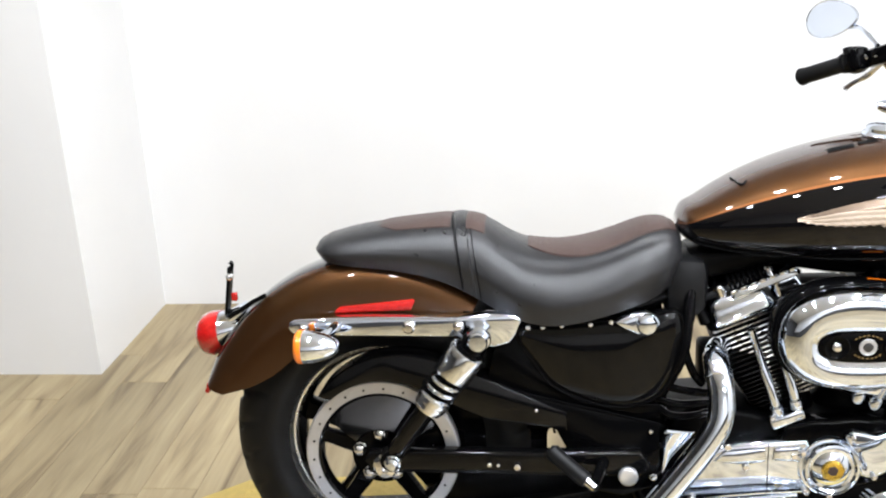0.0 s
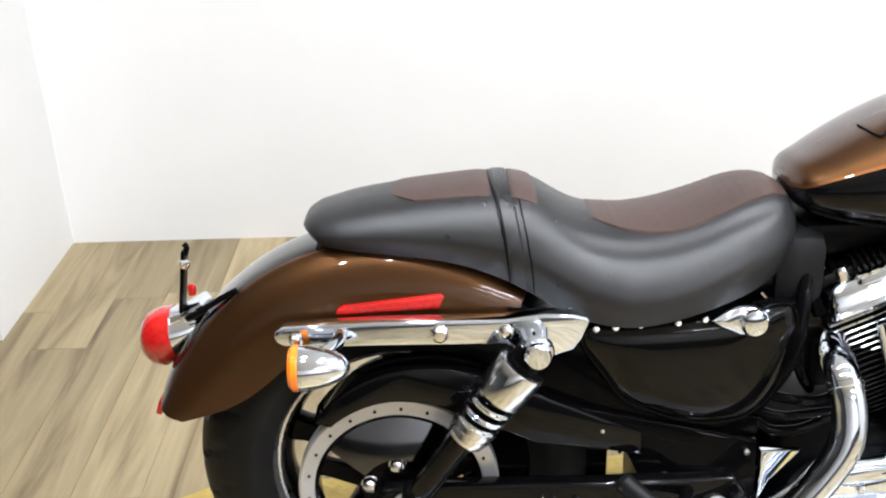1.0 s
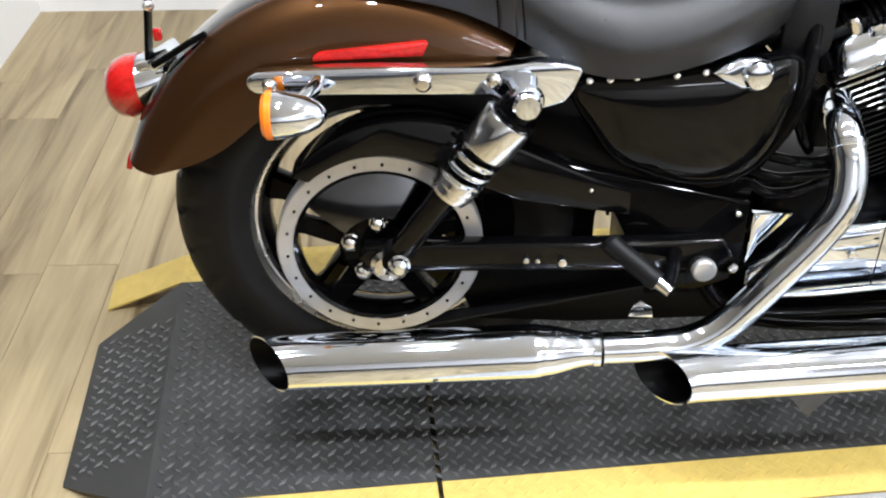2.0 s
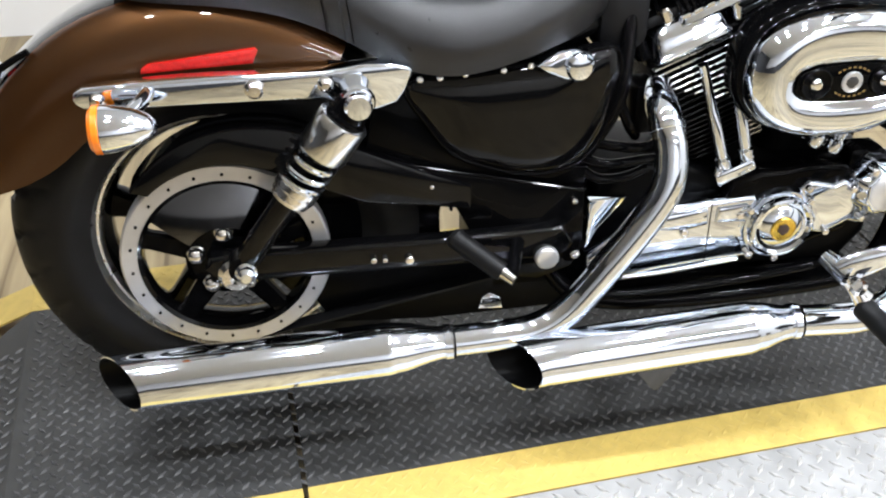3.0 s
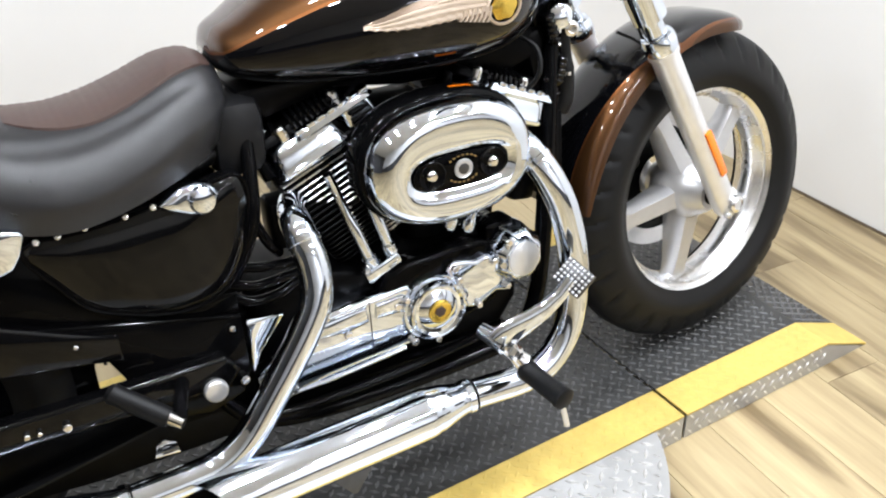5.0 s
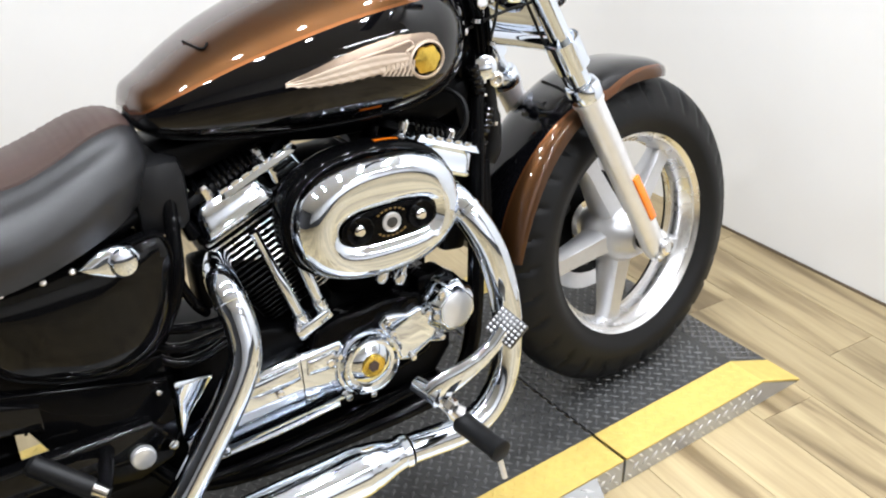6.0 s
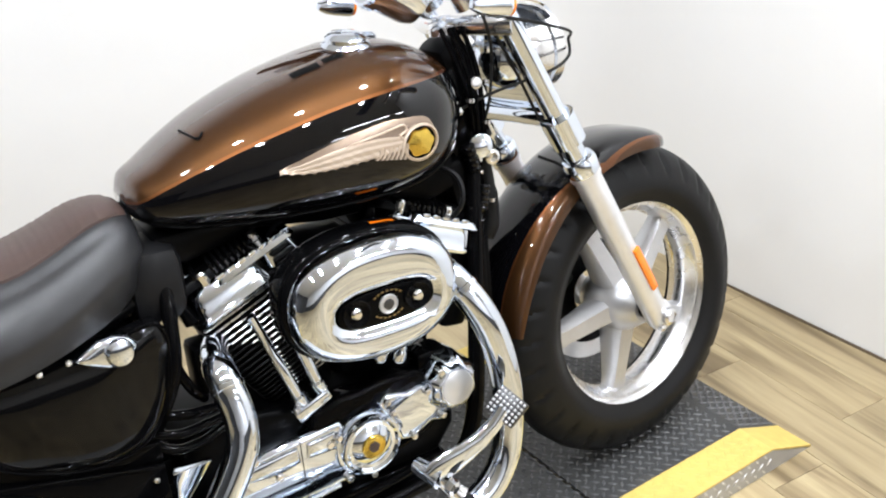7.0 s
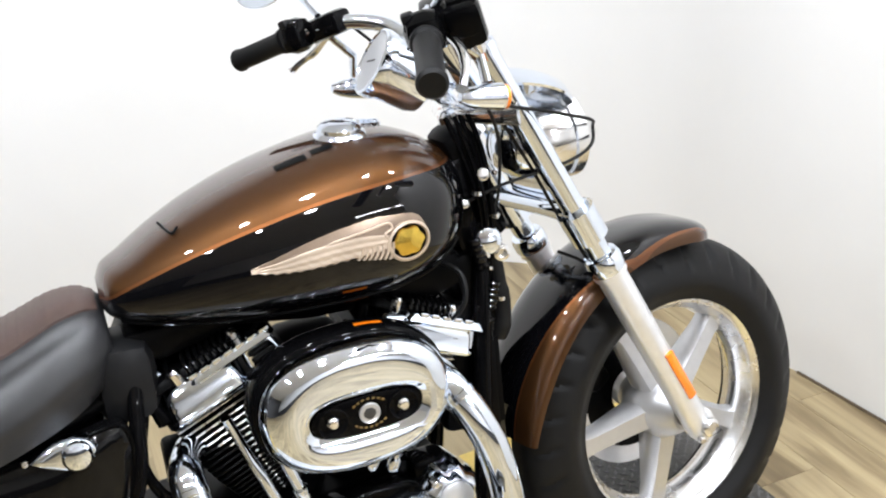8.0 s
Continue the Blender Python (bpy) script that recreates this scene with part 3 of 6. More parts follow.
# belt and its guards
belt_path = [(0.156 * math.cos(a), -0.094, 0.315 + 0.156 * math.sin(a)) for a in np.linspace(radians(80), radians(275), 40)]
belt_path += [(0.53, -0.094, 0.262), (0.56, -0.094, 0.31), (0.52, -0.094, 0.36)]
bm = bmesh.new()
n = len(belt_path)
rings = []
for i, p in enumerate(belt_path):
    q = Vector(belt_path[(i + 1) % n]) - Vector(belt_path[i - 1])
    nrm = Vector((q.z, 0, -q.x)).normalized() * 0.002
    v = Vector(p)
    rings.append([v + nrm + Vector((0, -0.013, 0)), v + nrm + Vector((0, 0.013, 0)), v - nrm + Vector((0, 0.013, 0)), v - nrm + Vector((0, -0.013, 0))])
add_loft(bm, rings + [rings[0]], True, False)
bmesh.ops.remove_doubles(bm, verts=bm.verts[:], dist=1e-5)
part("drive_belt", bm, RUBBER, bike, "black toothed drive belt")
arc = [(r * math.cos(a), 0.318 + r * math.sin(a)) for a, r in zip(np.linspace(radians(136), radians(58), 16), np.linspace(0.182, 0.232, 16))] + [(0.20, 0.485), (0.30, 0.44), (0.36, 0.415)]
inner = [(0.158 * math.cos(a), 0.318 + 0.158 * math.sin(a)) for a in np.linspace(radians(132), radians(58), 16)] + [(0.20, 0.40), (0.30, 0.385), (0.36, 0.375)]
part("belt_guard", slab(arc + inner[::-1], -0.128, -0.112, 0.006), GLOSSCOVER, bike, "gloss black belt guard over the pulley")
DISH = material("smoked_chrome_dish", (0.16, 0.165, 0.18), 0.10, 1.0, rough_vary=0.03, scale=14)
rings = []
for a in np.linspace(radians(30), radians(146), 27):  # domed cover that fills the upper part of the pulley
    front = [(r, -0.1045 - 0.022 * (1 - (r / 0.124) ** 2)) for r in np.linspace(0.060, 0.124, 9)]
    ring = front + [(r, y + 0.003) for r, y in reversed(front)]
    rings.append([(PX + r * math.cos(a), y, 0.315 + r * math.sin(a)) for r, y in ring])
part("inner_shield", loft(rings), DISH, bike, "domed smoked chrome cover inside the pulley")
bm = bmesh.new()
rings = []
for (x, z), (xi, zi) in zip(arc, inner):
    d = Vector((x - xi, 0, z - zi)).normalized() * 0.004
    rings.append([(x, -0.122, z), (x, -0.072, z), (x - d.x, -0.072, z - d.z), (x - d.x, -0.122, z - d.z)])
add_loft(bm, rings)
part("belt_guard_top", bm, GLOSSCOVER, bike, "")

# rear fender
FEND = [(161, 0.398, 0.352), (156, 0.400, 0.312), (150, 0.400, 0.285), (142, 0.398, 0.268), (130, 0.396, 0.262), (115, 0.394, 0.262), (100, 0.390, 0.262), (85, 0.382, 0.265), (72, 0.378, 0.270), (58, 0.376, 0.275)]


def arch(cx, cz, rows, half, power=3.2, n=26, steps=3, narrow=None):
    rings = []
    degs = [r[0] for r in rows]
    table = sorted((-r[0], *r[1:]) for r in rows)
    count = (len(rows) - 1) * steps + 1
    for k in range(count):
        d = degs[0] + (degs[-1] - degs[0]) * k / (count - 1)
        top, low = interp(-d, table)[:2]
        w = radians(d)
        h = half * (narrow(k / (count - 1)) if narrow else 1.0)
        ring = []
        for i in range(n + 1):
            f = -math.pi / 2 + math.pi * i / n
            y = h * math.copysign(abs(math.sin(f)) ** (2 / power), math.sin(f))
            r = low + (top - low) * abs(math.cos(f)) ** (2 / power)
            ring.append((cx + r * math.cos(w), y, cz + r * math.sin(w)))
        rings.append(ring)
    return rings


def paint_split(name, coat_a, coat_b, line, expression):
    """Two coats of paint and a pinstripe, split where expression(x, |y|, z), in the bike's axes, crosses zero."""
    mat = bpy.data.materials.new(name)
    mat.use_nodes = True
    nt = mat.node_tree
    b = nt.nodes["Principled BSDF"]
    co = nt.nodes.new("ShaderNodeTexCoord")
    sep = nt.nodes.new("ShaderNodeSeparateXYZ")
    nt.links.new(co.outputs["Object"], sep.inputs[0])
    def op(kind, a, c=0.0):
        m = nt.nodes.new("ShaderNodeMath")
        m.operation = kind
        for k, v in enumerate((a, c)):
            if isinstance(v, (int, float)):
                m.inputs[k].default_value = v
            else:
                nt.links.new(v, m.inputs[k])
        return m.outputs[0]
    side = expression(op, sep.outputs[0], op("ABSOLUTE", sep.outputs[1]), sep.outputs[2])
    above = op("GREATER_THAN", side, 0.0)
    stripe = op("LESS_THAN", op("ABSOLUTE", op("SUBTRACT", side, 0.002)), 0.002)
    flake = nt.nodes.new("ShaderNodeTexNoise")
    flake.inputs["Scale"].default_value = 1200
    nt.links.new(co.outputs["Object"], flake.inputs["Vector"])
    flaked = nt.nodes.new("ShaderNodeMix")
    flaked.data_type = "RGBA"
    flaked.inputs["A"].default_value = (*[c * 0.8 for c in coat_a], 1)
    flaked.inputs["B"].default_value = (*[c * 1.25 for c in coat_a], 1)
    nt.links.new(flake.outputs["Fac"], flaked.inputs["Factor"])
    two = nt.nodes.new("ShaderNodeMix")
    two.data_type = "RGBA"
    two.inputs["A"].default_value = (*coat_b, 1)
    nt.links.new(flaked.outputs["Result"], two.inputs["B"])
    nt.links.new(above, two.inputs["Factor"])
    three = nt.nodes.new("ShaderNodeMix")
    three.data_type = "RGBA"
    three.inputs["B"].default_value = (*line, 1)
    nt.links.new(two.outputs["Result"], three.inputs["A"])
    nt.links.new(stripe, three.inputs["Factor"])
    nt.links.new(three.outputs["Result"], b.inputs["Base Color"])
    nt.links.new(op("MULTIPLY", above, 0.78), b.inputs["Metallic"])
    nt.links.new(op("ADD", op("MULTIPLY", above, 0.31), 0.07), b.inputs["Roughness"])
    b.inputs["Coat Weight"].default_value, b.inputs["Coat Roughness"].default_value = 1.0, 0.02
    edge_on = nt.nodes.new("ShaderNodeLayerWeight")
    edge_on.inputs["Blend"].default_value = 0.5
    gloss = nt.nodes.new("ShaderNodeMapRange")
    for key, value in (("From Min", 0.35), ("From Max", 0.85), ("To Min", 1.40), ("To Max", 2.7)):
        gloss.inputs[key].default_value = value
    nt.links.new(edge_on.outputs["Facing"], gloss.inputs["Value"])
    share = op("ADD", op("MULTIPLY", above, 0.65), 0.35)  # the black keeps the plainer coat
    nt.links.new(op("ADD", op("MULTIPLY", op("SUBTRACT", gloss.outputs["Result"], 1.40), share), 1.40), b.inputs["Coat IOR"])
    b.inputs["Specular Tint"].default_value = (0.30, 0.16, 0.07, 1)
    b.inputs["Specular IOR Level"].default_value = 0.05
    return mat


COAT_BROWN, COAT_BLACK, COAT_LINE = (0.066, 0.0285, 0.0102), (0.002, 0.002, 0.0025), (0.13, 0.048, 0.017)
FENDER_PAINT = paint_split("two_tone_fender_paint", COAT_BROWN, COAT_BLACK, COAT_LINE, lambda op, x, y, z: op("SUBTRACT", y, op("ADD", 0.052, op("MULTIPLY", op("MAXIMUM", op("SUBTRACT", -0.22, x), 0.0), 0.15))))
FRONT_PAINT = paint_split("two_tone_front_fender_paint", COAT_BROWN, COAT_BLACK, COAT_LINE, lambda op, x, y, z: op("MINIMUM", op("SUBTRACT", y, op("SUBTRACT", 0.065, op("MULTIPLY", op("MAXIMUM", op("SUBTRACT", x, 1.42), 0.0), 0.19))), op("SUBTRACT", 1.592, x)))

bm = loft(arch(0, 0.323, FEND, 0.098), False, False)
bmesh.ops.recalc_face_normals(bm, faces=bm.faces[:])
bmesh.ops.solidify(bm, geom=bm.faces[:], thickness=0.003)
rear_fender = part("rear_fender", bm, FENDER_PAINT, bike, "brown rear fender with black centre and copper pinstripe", angle=50)

# front fender
FFEND = [(171, 0.346, 0.330), (162, 0.352, 0.322), (150, 0.356, 0.317), (130, 0.360, 0.316), (112, 0.361, 0.316), (92, 0.358, 0.318), (84, 0.355, 0.318), (77, 0.351, 0.320), (72.5, 0.344, 0.323)]
bm = loft(arch(FW[0], FW[1], FFEND, 0.083, 2.8, narrow=lambda f: 1.0 - 0.45 * max(0.0, (f - 0.92) / 0.08) ** 2), False, False)
bmesh.ops.recalc_face_normals(bm, faces=bm.faces[:])
bmesh.ops.solidify(bm, geom=bm.faces[:], thickness=0.003)
front_fender = part("front_fender", steered(bm), FRONT_PAINT, bike, "brown front fender with black centre", angle=50)

# fuel tank
TANK = [  # x, top, bottom, half width, height of the widest part
    (0.578, 0.782, 0.748, 0.040, 0.762), (0.588, 0.799, 0.737, 0.070, 0.765), (0.612, 0.812, 0.724, 0.090, 0.768), (0.66, 0.842, 0.712, 0.114, 0.774), (0.72, 0.872, 0.704, 0.138, 0.782),
    (0.80, 0.901, 0.699, 0.162, 0.790), (0.88, 0.921, 0.696, 0.172, 0.795), (0.95, 0.932, 0.697, 0.174, 0.797), (1.01, 0.928, 0.704, 0.165, 0.800), (1.06, 0.912, 0.722, 0.142, 0.806),
    (1.095, 0.890, 0.750, 0.108, 0.812), (1.118, 0.862, 0.780, 0.065, 0.815), (1.124, 0.845, 0.797, 0.030, 0.818)]


def tank_point(x, f):
    """f: 0 at the top middle, 90 the widest, 180 the bottom middle, on the right side."""
    top, low, half, mid = interp(x, TANK)
    a = radians(f)
    s, c = math.sin(a), math.cos(a)
    if c >= 0:
        return (x, -half * s ** 0.86, mid + (top - mid) * c ** 0.92)
    return (x, -half * s ** 0.72, mid - (mid - low) * (-c) ** 0.75)


def tank_at(x, z, out=0.0):
    """The place on the tank's right side at that height, pushed out along y."""
    lo, hi = 0.0, 180.0
    for _ in range(40):
        m = (lo + hi) / 2
        if tank_point(x, m)[2] > z:
            lo = m
        else:
            hi = m
    p = tank_point(x, lo)
    return Vector((p[0], p[1] - out, p[2]))


rings = []
for k in range(49):
    s = k / 48
    x = 0.578 + (1.124 - 0.578) * (0.5 - 0.5 * math.cos(math.pi * s))
    half_ring = [tank_point(x, f) for f in np.linspace(0, 180, 25)]
    rings.append(half_ring + [(a, -b, c) for a, b, c in half_ring[-2:0:-1]])
TANK_PAINT = paint_split("two_tone_tank_paint", COAT_BROWN, COAT_BLACK, COAT_LINE,
                         lambda op, x, y, z: op("SUBTRACT", z, op("ADD", op("MULTIPLY", op("MULTIPLY", op("SUBTRACT", x, 1.02), op("SUBTRACT", x, 1.02)), -0.56), 0.876)))
tank = part("fuel_tank", loft(rings), TANK_PAINT, bike, "brown over black teardrop fuel tank with copper pinstripe", angle=60)

lip = []
for x in np.linspace(0.600, 1.085, 40):
    p = tank_point(x, 128 + 10 * math.sin(math.pi * (x - 0.6) / 0.485))
    lip.append((p[0], p[1] - 0.001, p[2]))
part("tank_seam", tube(lip, 0.0042, 10), BLACK, tank, "gloss black rolled seam")

# seat
SEAT = [  # x, top, bottom, half width
    (-0.137, 0.727, 0.722, 0.028), (-0.128, 0.743, 0.708, 0.060), (-0.105, 0.749, 0.702, 0.082), (-0.06, 0.761, 0.698, 0.097), (0.02, 0.773, 0.692, 0.107), (0.09, 0.781, 0.680, 0.113), (0.14, 0.785, 0.664, 0.119),
    (0.185, 0.782, 0.643, 0.126), (0.215, 0.770, 0.626, 0.133), (0.25, 0.747, 0.608, 0.142), (0.29, 0.731, 0.597, 0.152), (0.34, 0.725, 0.594, 0.160), (0.4, 0.730, 0.604, 0.160), (0.46, 0.747, 0.619, 0.150),
    (0.51, 0.766, 0.634, 0.134), (0.545, 0.770, 0.649, 0.116), (0.568, 0.766, 0.664, 0.098), (0.58, 0.752, 0.684, 0.078)]


def seat_point(x, f, out=0.0):
    """f from 0 (top middle) to 1 (lower rim) on the right side."""
    spread = min(0.014, x + 0.1365, 0.5795 - x)
    picks = [interp(x + spread * d, SEAT) for d in (-1.0, -0.5, 0.0, 0.5, 1.0)]
    top, low, half = (sum(p[k] for p in picks) / 5 for k in range(3))
    dish = max(0.0, 1 - abs(x - 0.35) / 0.17)
    p = 2.5 - 0.4 * dish
    a = f * math.pi / 2
    y = half * math.sin(a) ** (2 / p)
    z = low + (top - low) * math.cos(a) ** (2 / (p + 0.15))
    tuck = 0.018 * max(0.0, (f - 0.8) / 0.2) ** 1.5
    out -= 0.0030 * math.exp(-((f - 0.44) / 0.07) ** 2) * max(0.0, min(1.0, (x - 0.23) / 0.05, (0.56 - x) / 0.04))
    return Vector((x, -(y - tuck) - out * math.sin(a), z + out * math.cos(a)))


rings = []
for k in range(71):
    s = k / 70
    x = -0.137 + 0.717 * (0.5 - 0.5 * math.cos(math.pi * s)) * 0.5 + 0.717 * s * 0.5
    half_ring = [seat_point(x, f) for f in np.linspace(0, 1, 36)]
    rings.append([(p.x, p.y, p.z) for p in half_ring] + [(p.x, -p.y, p.z) for p in half_ring[::-1][:-1]])
seat = part("seat", loft(rings), LEATHER, bike, "black vinyl two-up seat with brown inserts", angle=60)


def seat_patch(x0, x1, fr, out, ribs=0.0, end0=0.3, end1=0.3, nx=60, nf=12):
    """A raised panel on the seat; fr(s) gives its half reach over the top at s from 0 to 1."""
    rings = []
    for k in range(nx + 1):
        s = k / nx
        x = x0 + (x1 - x0) * s
        f1 = max(0.02, fr(s))
        row = []
        lift = out * min(1.0, 8 * min(s, 1 - s) + 0.2)
        if ribs:
            lift += 0.0016 * abs(math.sin(math.pi * (x - x0) / ribs))
        fs = np.linspace(-f1, f1, 2 * nf + 1)
        for f in fs:
            e = lift if abs(f) < f1 * 0.97 else -0.004
            p = seat_point(x, abs(f), e)
            row.append((p.x, p.y if f >= 0 else -p.y, p.z))
        rings.append(row)
    return loft(rings, False, False)


part("rider_insert", seat_patch(0.288, 0.572, lambda s: 0.35 * math.sin(math.pi * min(1, s * 0.9 + 0.1)) ** 0.6 if s < 0.45 else 0.35 - 0.08 * (s - 0.45), 0.0022, 0.0125), BROWNVINYL, seat, "brown ribbed vinyl insert")
part("pillion_insert", seat_patch(-0.005, 0.138, lambda s: 0.36 * min(1, 3 * s + 0.25) ** 0.6, 0.002), BROWNVINYL, seat, "smooth brown vinyl insert")
part("pillion_insert", seat_patch(0.168, 0.205, lambda s: 0.36, 0.002, nx=12), BROWNVINYL, seat, "smooth brown vinyl insert")


def strap(x0, x1, lean, out):
    rings = []
    for k in range(7):
        s = k / 6
        row = []
        for f in np.linspace(-1, 1, 41):
            x = x0 + (x1 - x0) * s + lean * abs(f) ** 1.5
            p = seat_point(x, abs(f) * 0.999, out if 0 < k < 6 else -0.002)
            row.append((p.x, p.y if f >= 0 else -p.y, p.z))
        rings.append(row)
    return loft(rings, False, False)


part("grab_strap", strap(0.139, 0.168, 0.022, 0.003), LEATHER, seat, "black grab strap across the seat")
for x in (0.172, 0.137):
    part("seam", strap(x, x + 0.003, 0.024, 0.0012), SATIN, seat)

# front wheel and fork, turned a little to the left
front_wheel = part("front_wheel", steered(rim(*FW, 0.208, 0.048)), ALLOY, bike, "polished front wheel rim")
part("tyre", steered(tyre(*FW, 0.319, 0.065, 0.212, 30, 0.5, 0.5)), TYRE, front_wheel, "black front tyre with short side grooves")
for k in range(5):
    part("spoke", steered(spoke(*FW, radians(44 + 72 * k), 0.035, 0.190, 0.025, 0.019, 0.034, 0.017)), GREYCAST, front_wheel)
part("hub", steered(lathe([(0.030, -0.074), (0.036, -0.068), (0.050, -0.046), (0.060, -0.030), (0.062, 0.03), (0.050, 0.05), (0.04, 0.07)], (FW[0], 0, FW[1]), (0, 1, 0), 40)), GREYCAST, front_wheel)
disc = part("brake_disc", steered(lathe([(0.146, 0.074), (0.146, 0.079), (0.112, 0.079), (0.112, 0.074)], (FW[0], 0, FW[1]), (0, 1, 0), 60, True)), BRUSHED, front_wheel, "steel brake disc")
part("brake_disc_carrier", steered(lathe([(0.114, 0.075), (0.114, 0.078), (0.05, 0.078), (0.05, 0.075)], (FW[0], 0, FW[1]), (0, 1, 0), 40, True)), SATIN, front_wheel)
part("caliper", steered(box((1.40, 0.085, 0.40), (0.05, 0.05, 0.11), 0.012, Matrix.Rotation(radians(-32), 4, "Y"))), SATIN, bike, "black brake caliper")

FORK_Y = 0.107


def fork_x(z):
    return 1.497 - (z - 0.312) * 0.497


def fork_point(z, y=0.0, ahead=0.0):
    return Vector((fork_x(z) + ahead, y, z))


for side in (-1, 1):
    y = side * FORK_Y
    leg_dir = (fork_point(1.0) - fork_point(0.3)).normalized()
    base = fork_point(0.312, y)
    leg = part("fork_leg", steered(lathe([(0.0, -0.030), (0.017, -0.028), (0.022, -0.015), (0.0245, 0.0), (0.0245, 0.03), (0.0245, 0.20), (0.0255, 0.24), (0.0255, 0.36), (0.029, 0.362), (0.0295, 0.39), (0.027, 0.393), (0.024, 0.40), (0.0, 0.40)], base, leg_dir, 28)), BRUSHED, bike, "satin aluminium fork leg")
    part("fork_tube", steered(tube([base + leg_dir * 0.395, base + leg_dir * 0.79], 0.0195, 24)), CHROME, leg, "chrome fork tube")
    part("fork_cap", steered(lathe([(0.022, 0), (0.022, 0.012), (0.014, 0.02), (0, 0.02)], base + leg_dir * 0.79, leg_dir, 20)), CHROME, leg)
    part("dust_cover", steered(lathe([(0.030, 0.0), (0.0315, 0.006), (0.0315, 0.022), (0.028, 0.03), (0.0225, 0.033), (0.0195, 0.033)], base + leg_dir * 0.372, leg_dir, 28)), CHROME, leg, "chrome dust cover")
    part("axle_lug", steered(box((base.x + 0.006, y, base.z), (0.052, 0.036, 0.046), 0.010, Matrix.Rotation(radians(-26), 4, "Y"))), BRUSHED, leg)
    part("pinch_bolt", steered(lathe(disc_profile(0.007, 0.01, 0.002), (base.x - 0.012, y * 1.17, base.z - 0.018), (0, side, 0), 12)), BOLT, leg)
    part("reflector", steered(box(fork_point(0.43, y * 1.235, 0.007), (0.017, 0.008, 0.106), 0.003, Matrix.Rotation(radians(-26.4), 4, "Y"))), AMBER, leg, "long amber side reflector")
part("axle", steered(tube([(FW[0], -0.140, FW[1] - 0.004), (FW[0], 0.132, FW[1] - 0.004)], 0.011, 18)), BOLT, front_wheel)
part("axle_nut", steered(lathe([(0.017, 0), (0.017, 0.01), (0.011, 0.014), (0.011, 0.002), (0, 0.002)], (FW[0], -0.128, FW[1] - 0.004), OUT, 20)), BOLT, front_wheel)
part("wheel_spacer", steered(tube([(FW[0], -0.086, FW[1]), (FW[0], -0.07, FW[1])], 0.021, 24)), SATIN, front_wheel)
for side in (-1, 1):  # fender stays between the legs and the fender
    part("fender_stay", steered(slab([(1.34, 0.585), (1.352, 0.61), (1.40, 0.58), (1.425, 0.50), (1.44, 0.44), (1.422, 0.436), (1.395, 0.50), (1.37, 0.56)], side * 0.086, side * 0.093, 0.002)), BRUSHED, front_fender)
    part("fender_bolt", steered(lathe(disc_profile(0.008, 0.009, 0.003), (1.425, side * 0.094, 0.455), (0, side, 0), 14)), BOLT, front_fender)


def clamp(name, z, r, back, mat, label):
    pts = [fork_point(z, s * 0.119, -back * (1 - s * s)) for s in np.linspace(-1, 1, 15)]
    return part(name, steered(tube(pts, [r * (1.0 + 0.35 * abs(s) ** 3) for s in np.linspace(-1, 1, 15)], 18)), mat, bike, label)


clamp("lower_fork_clamp", 0.752, 0.017, 0.004, CHROME, "chrome lower fork clamp")
clamp("upper_fork_clamp", 0.925, 0.016, 0.045, POLISHED, "polished upper fork clamp")
part("steering_cap", steered(lathe([(0.020, -0.03), (0.042, -0.02), (0.040, 0.0), (0.028, 0.014), (0.022, 0.03), (0.012, 0.036), (0, 0.037)], (1.150, 0, 0.905), STEER_AXIS, 30)), POLISHED, bike, "polished steering head cap")
for side in (-1, 1):
    part("clamp_collar", steered(tube([fork_point(0.705, side * FORK_Y), fork_point(0.755, side * FORK_Y)], 0.031, 24)), CHROME, bike, "chrome fork clamp collar")
    part("clamp_bolt", steered(lathe(disc_profile(0.007, 0.016, 0.003), fork_point(0.735, side * 0.09, 0.026), (0.85, 0, 0.4), 12)), BOLT, bike)
part("steering_head", tube([(1.132, 0, 0.878), (1.155, 0, 0.815), (1.190, 0, 0.725)], [0.030, 0.027, 0.028], 24), BLACK, bike, "gloss black steering head")
# chrome shroud between the fork legs, under the headlamp
part("fork_shroud", steered(loft([[(fork_x(z) + 0.012 + b, s * 0.070, z) for s in (-1, -0.6, 0, 0.6, 1)] + [(fork_x(z) + 0.004 + b, s * 0.070, z) for s in (1, 0.6, 0, -0.6, -1)] for z, b in ((0.748, -0.006), (0.765, 0.004), (0.80, 0.008), (0.84, 0.010), (0.87, 0.012), (0.89, 0.0))])), CHROME, bike, "chrome fork shroud")

# headlamp
lamp_c = Vector((1.268, 0, 0.856))
lamp_d = Vector((0.99, 0, 0.08)).normalized()
headlamp = part("headlamp", steered(lathe([(0.0, -0.014), (0.045, -0.013), (0.058, -0.006), (0.066, 0.006), (0.070, 0.02), (0.072, 0.05), (0.077, 0.052), (0.078, 0.072), (0.072, 0.078), (0.068, 0.076), (0.066, 0.06), (0.0, 0.05)], lamp_c, lamp_d, 40)), POLISHED, bike, "chrome bullet headlamp")
GLASS = material("clear_lens", (0.75, 0.77, 0.8), 0.05, 0.0, coat=1.0)
part("lens", steered(lathe([(0.067, 0.066), (0.05, 0.076), (0.025, 0.082), (0, 0.084)], lamp_c, lamp_d, 40)), GLASS, headlamp, "clear headlamp lens")
part("headlamp_shell", steered(lathe([(0.0, -0.062), (0.030, -0.056), (0.050, -0.036), (0.060, -0.008), (0.055, -0.002), (0, -0.001)], lamp_c, lamp_d, 36)), CHROME, headlamp, "chrome rear shell")
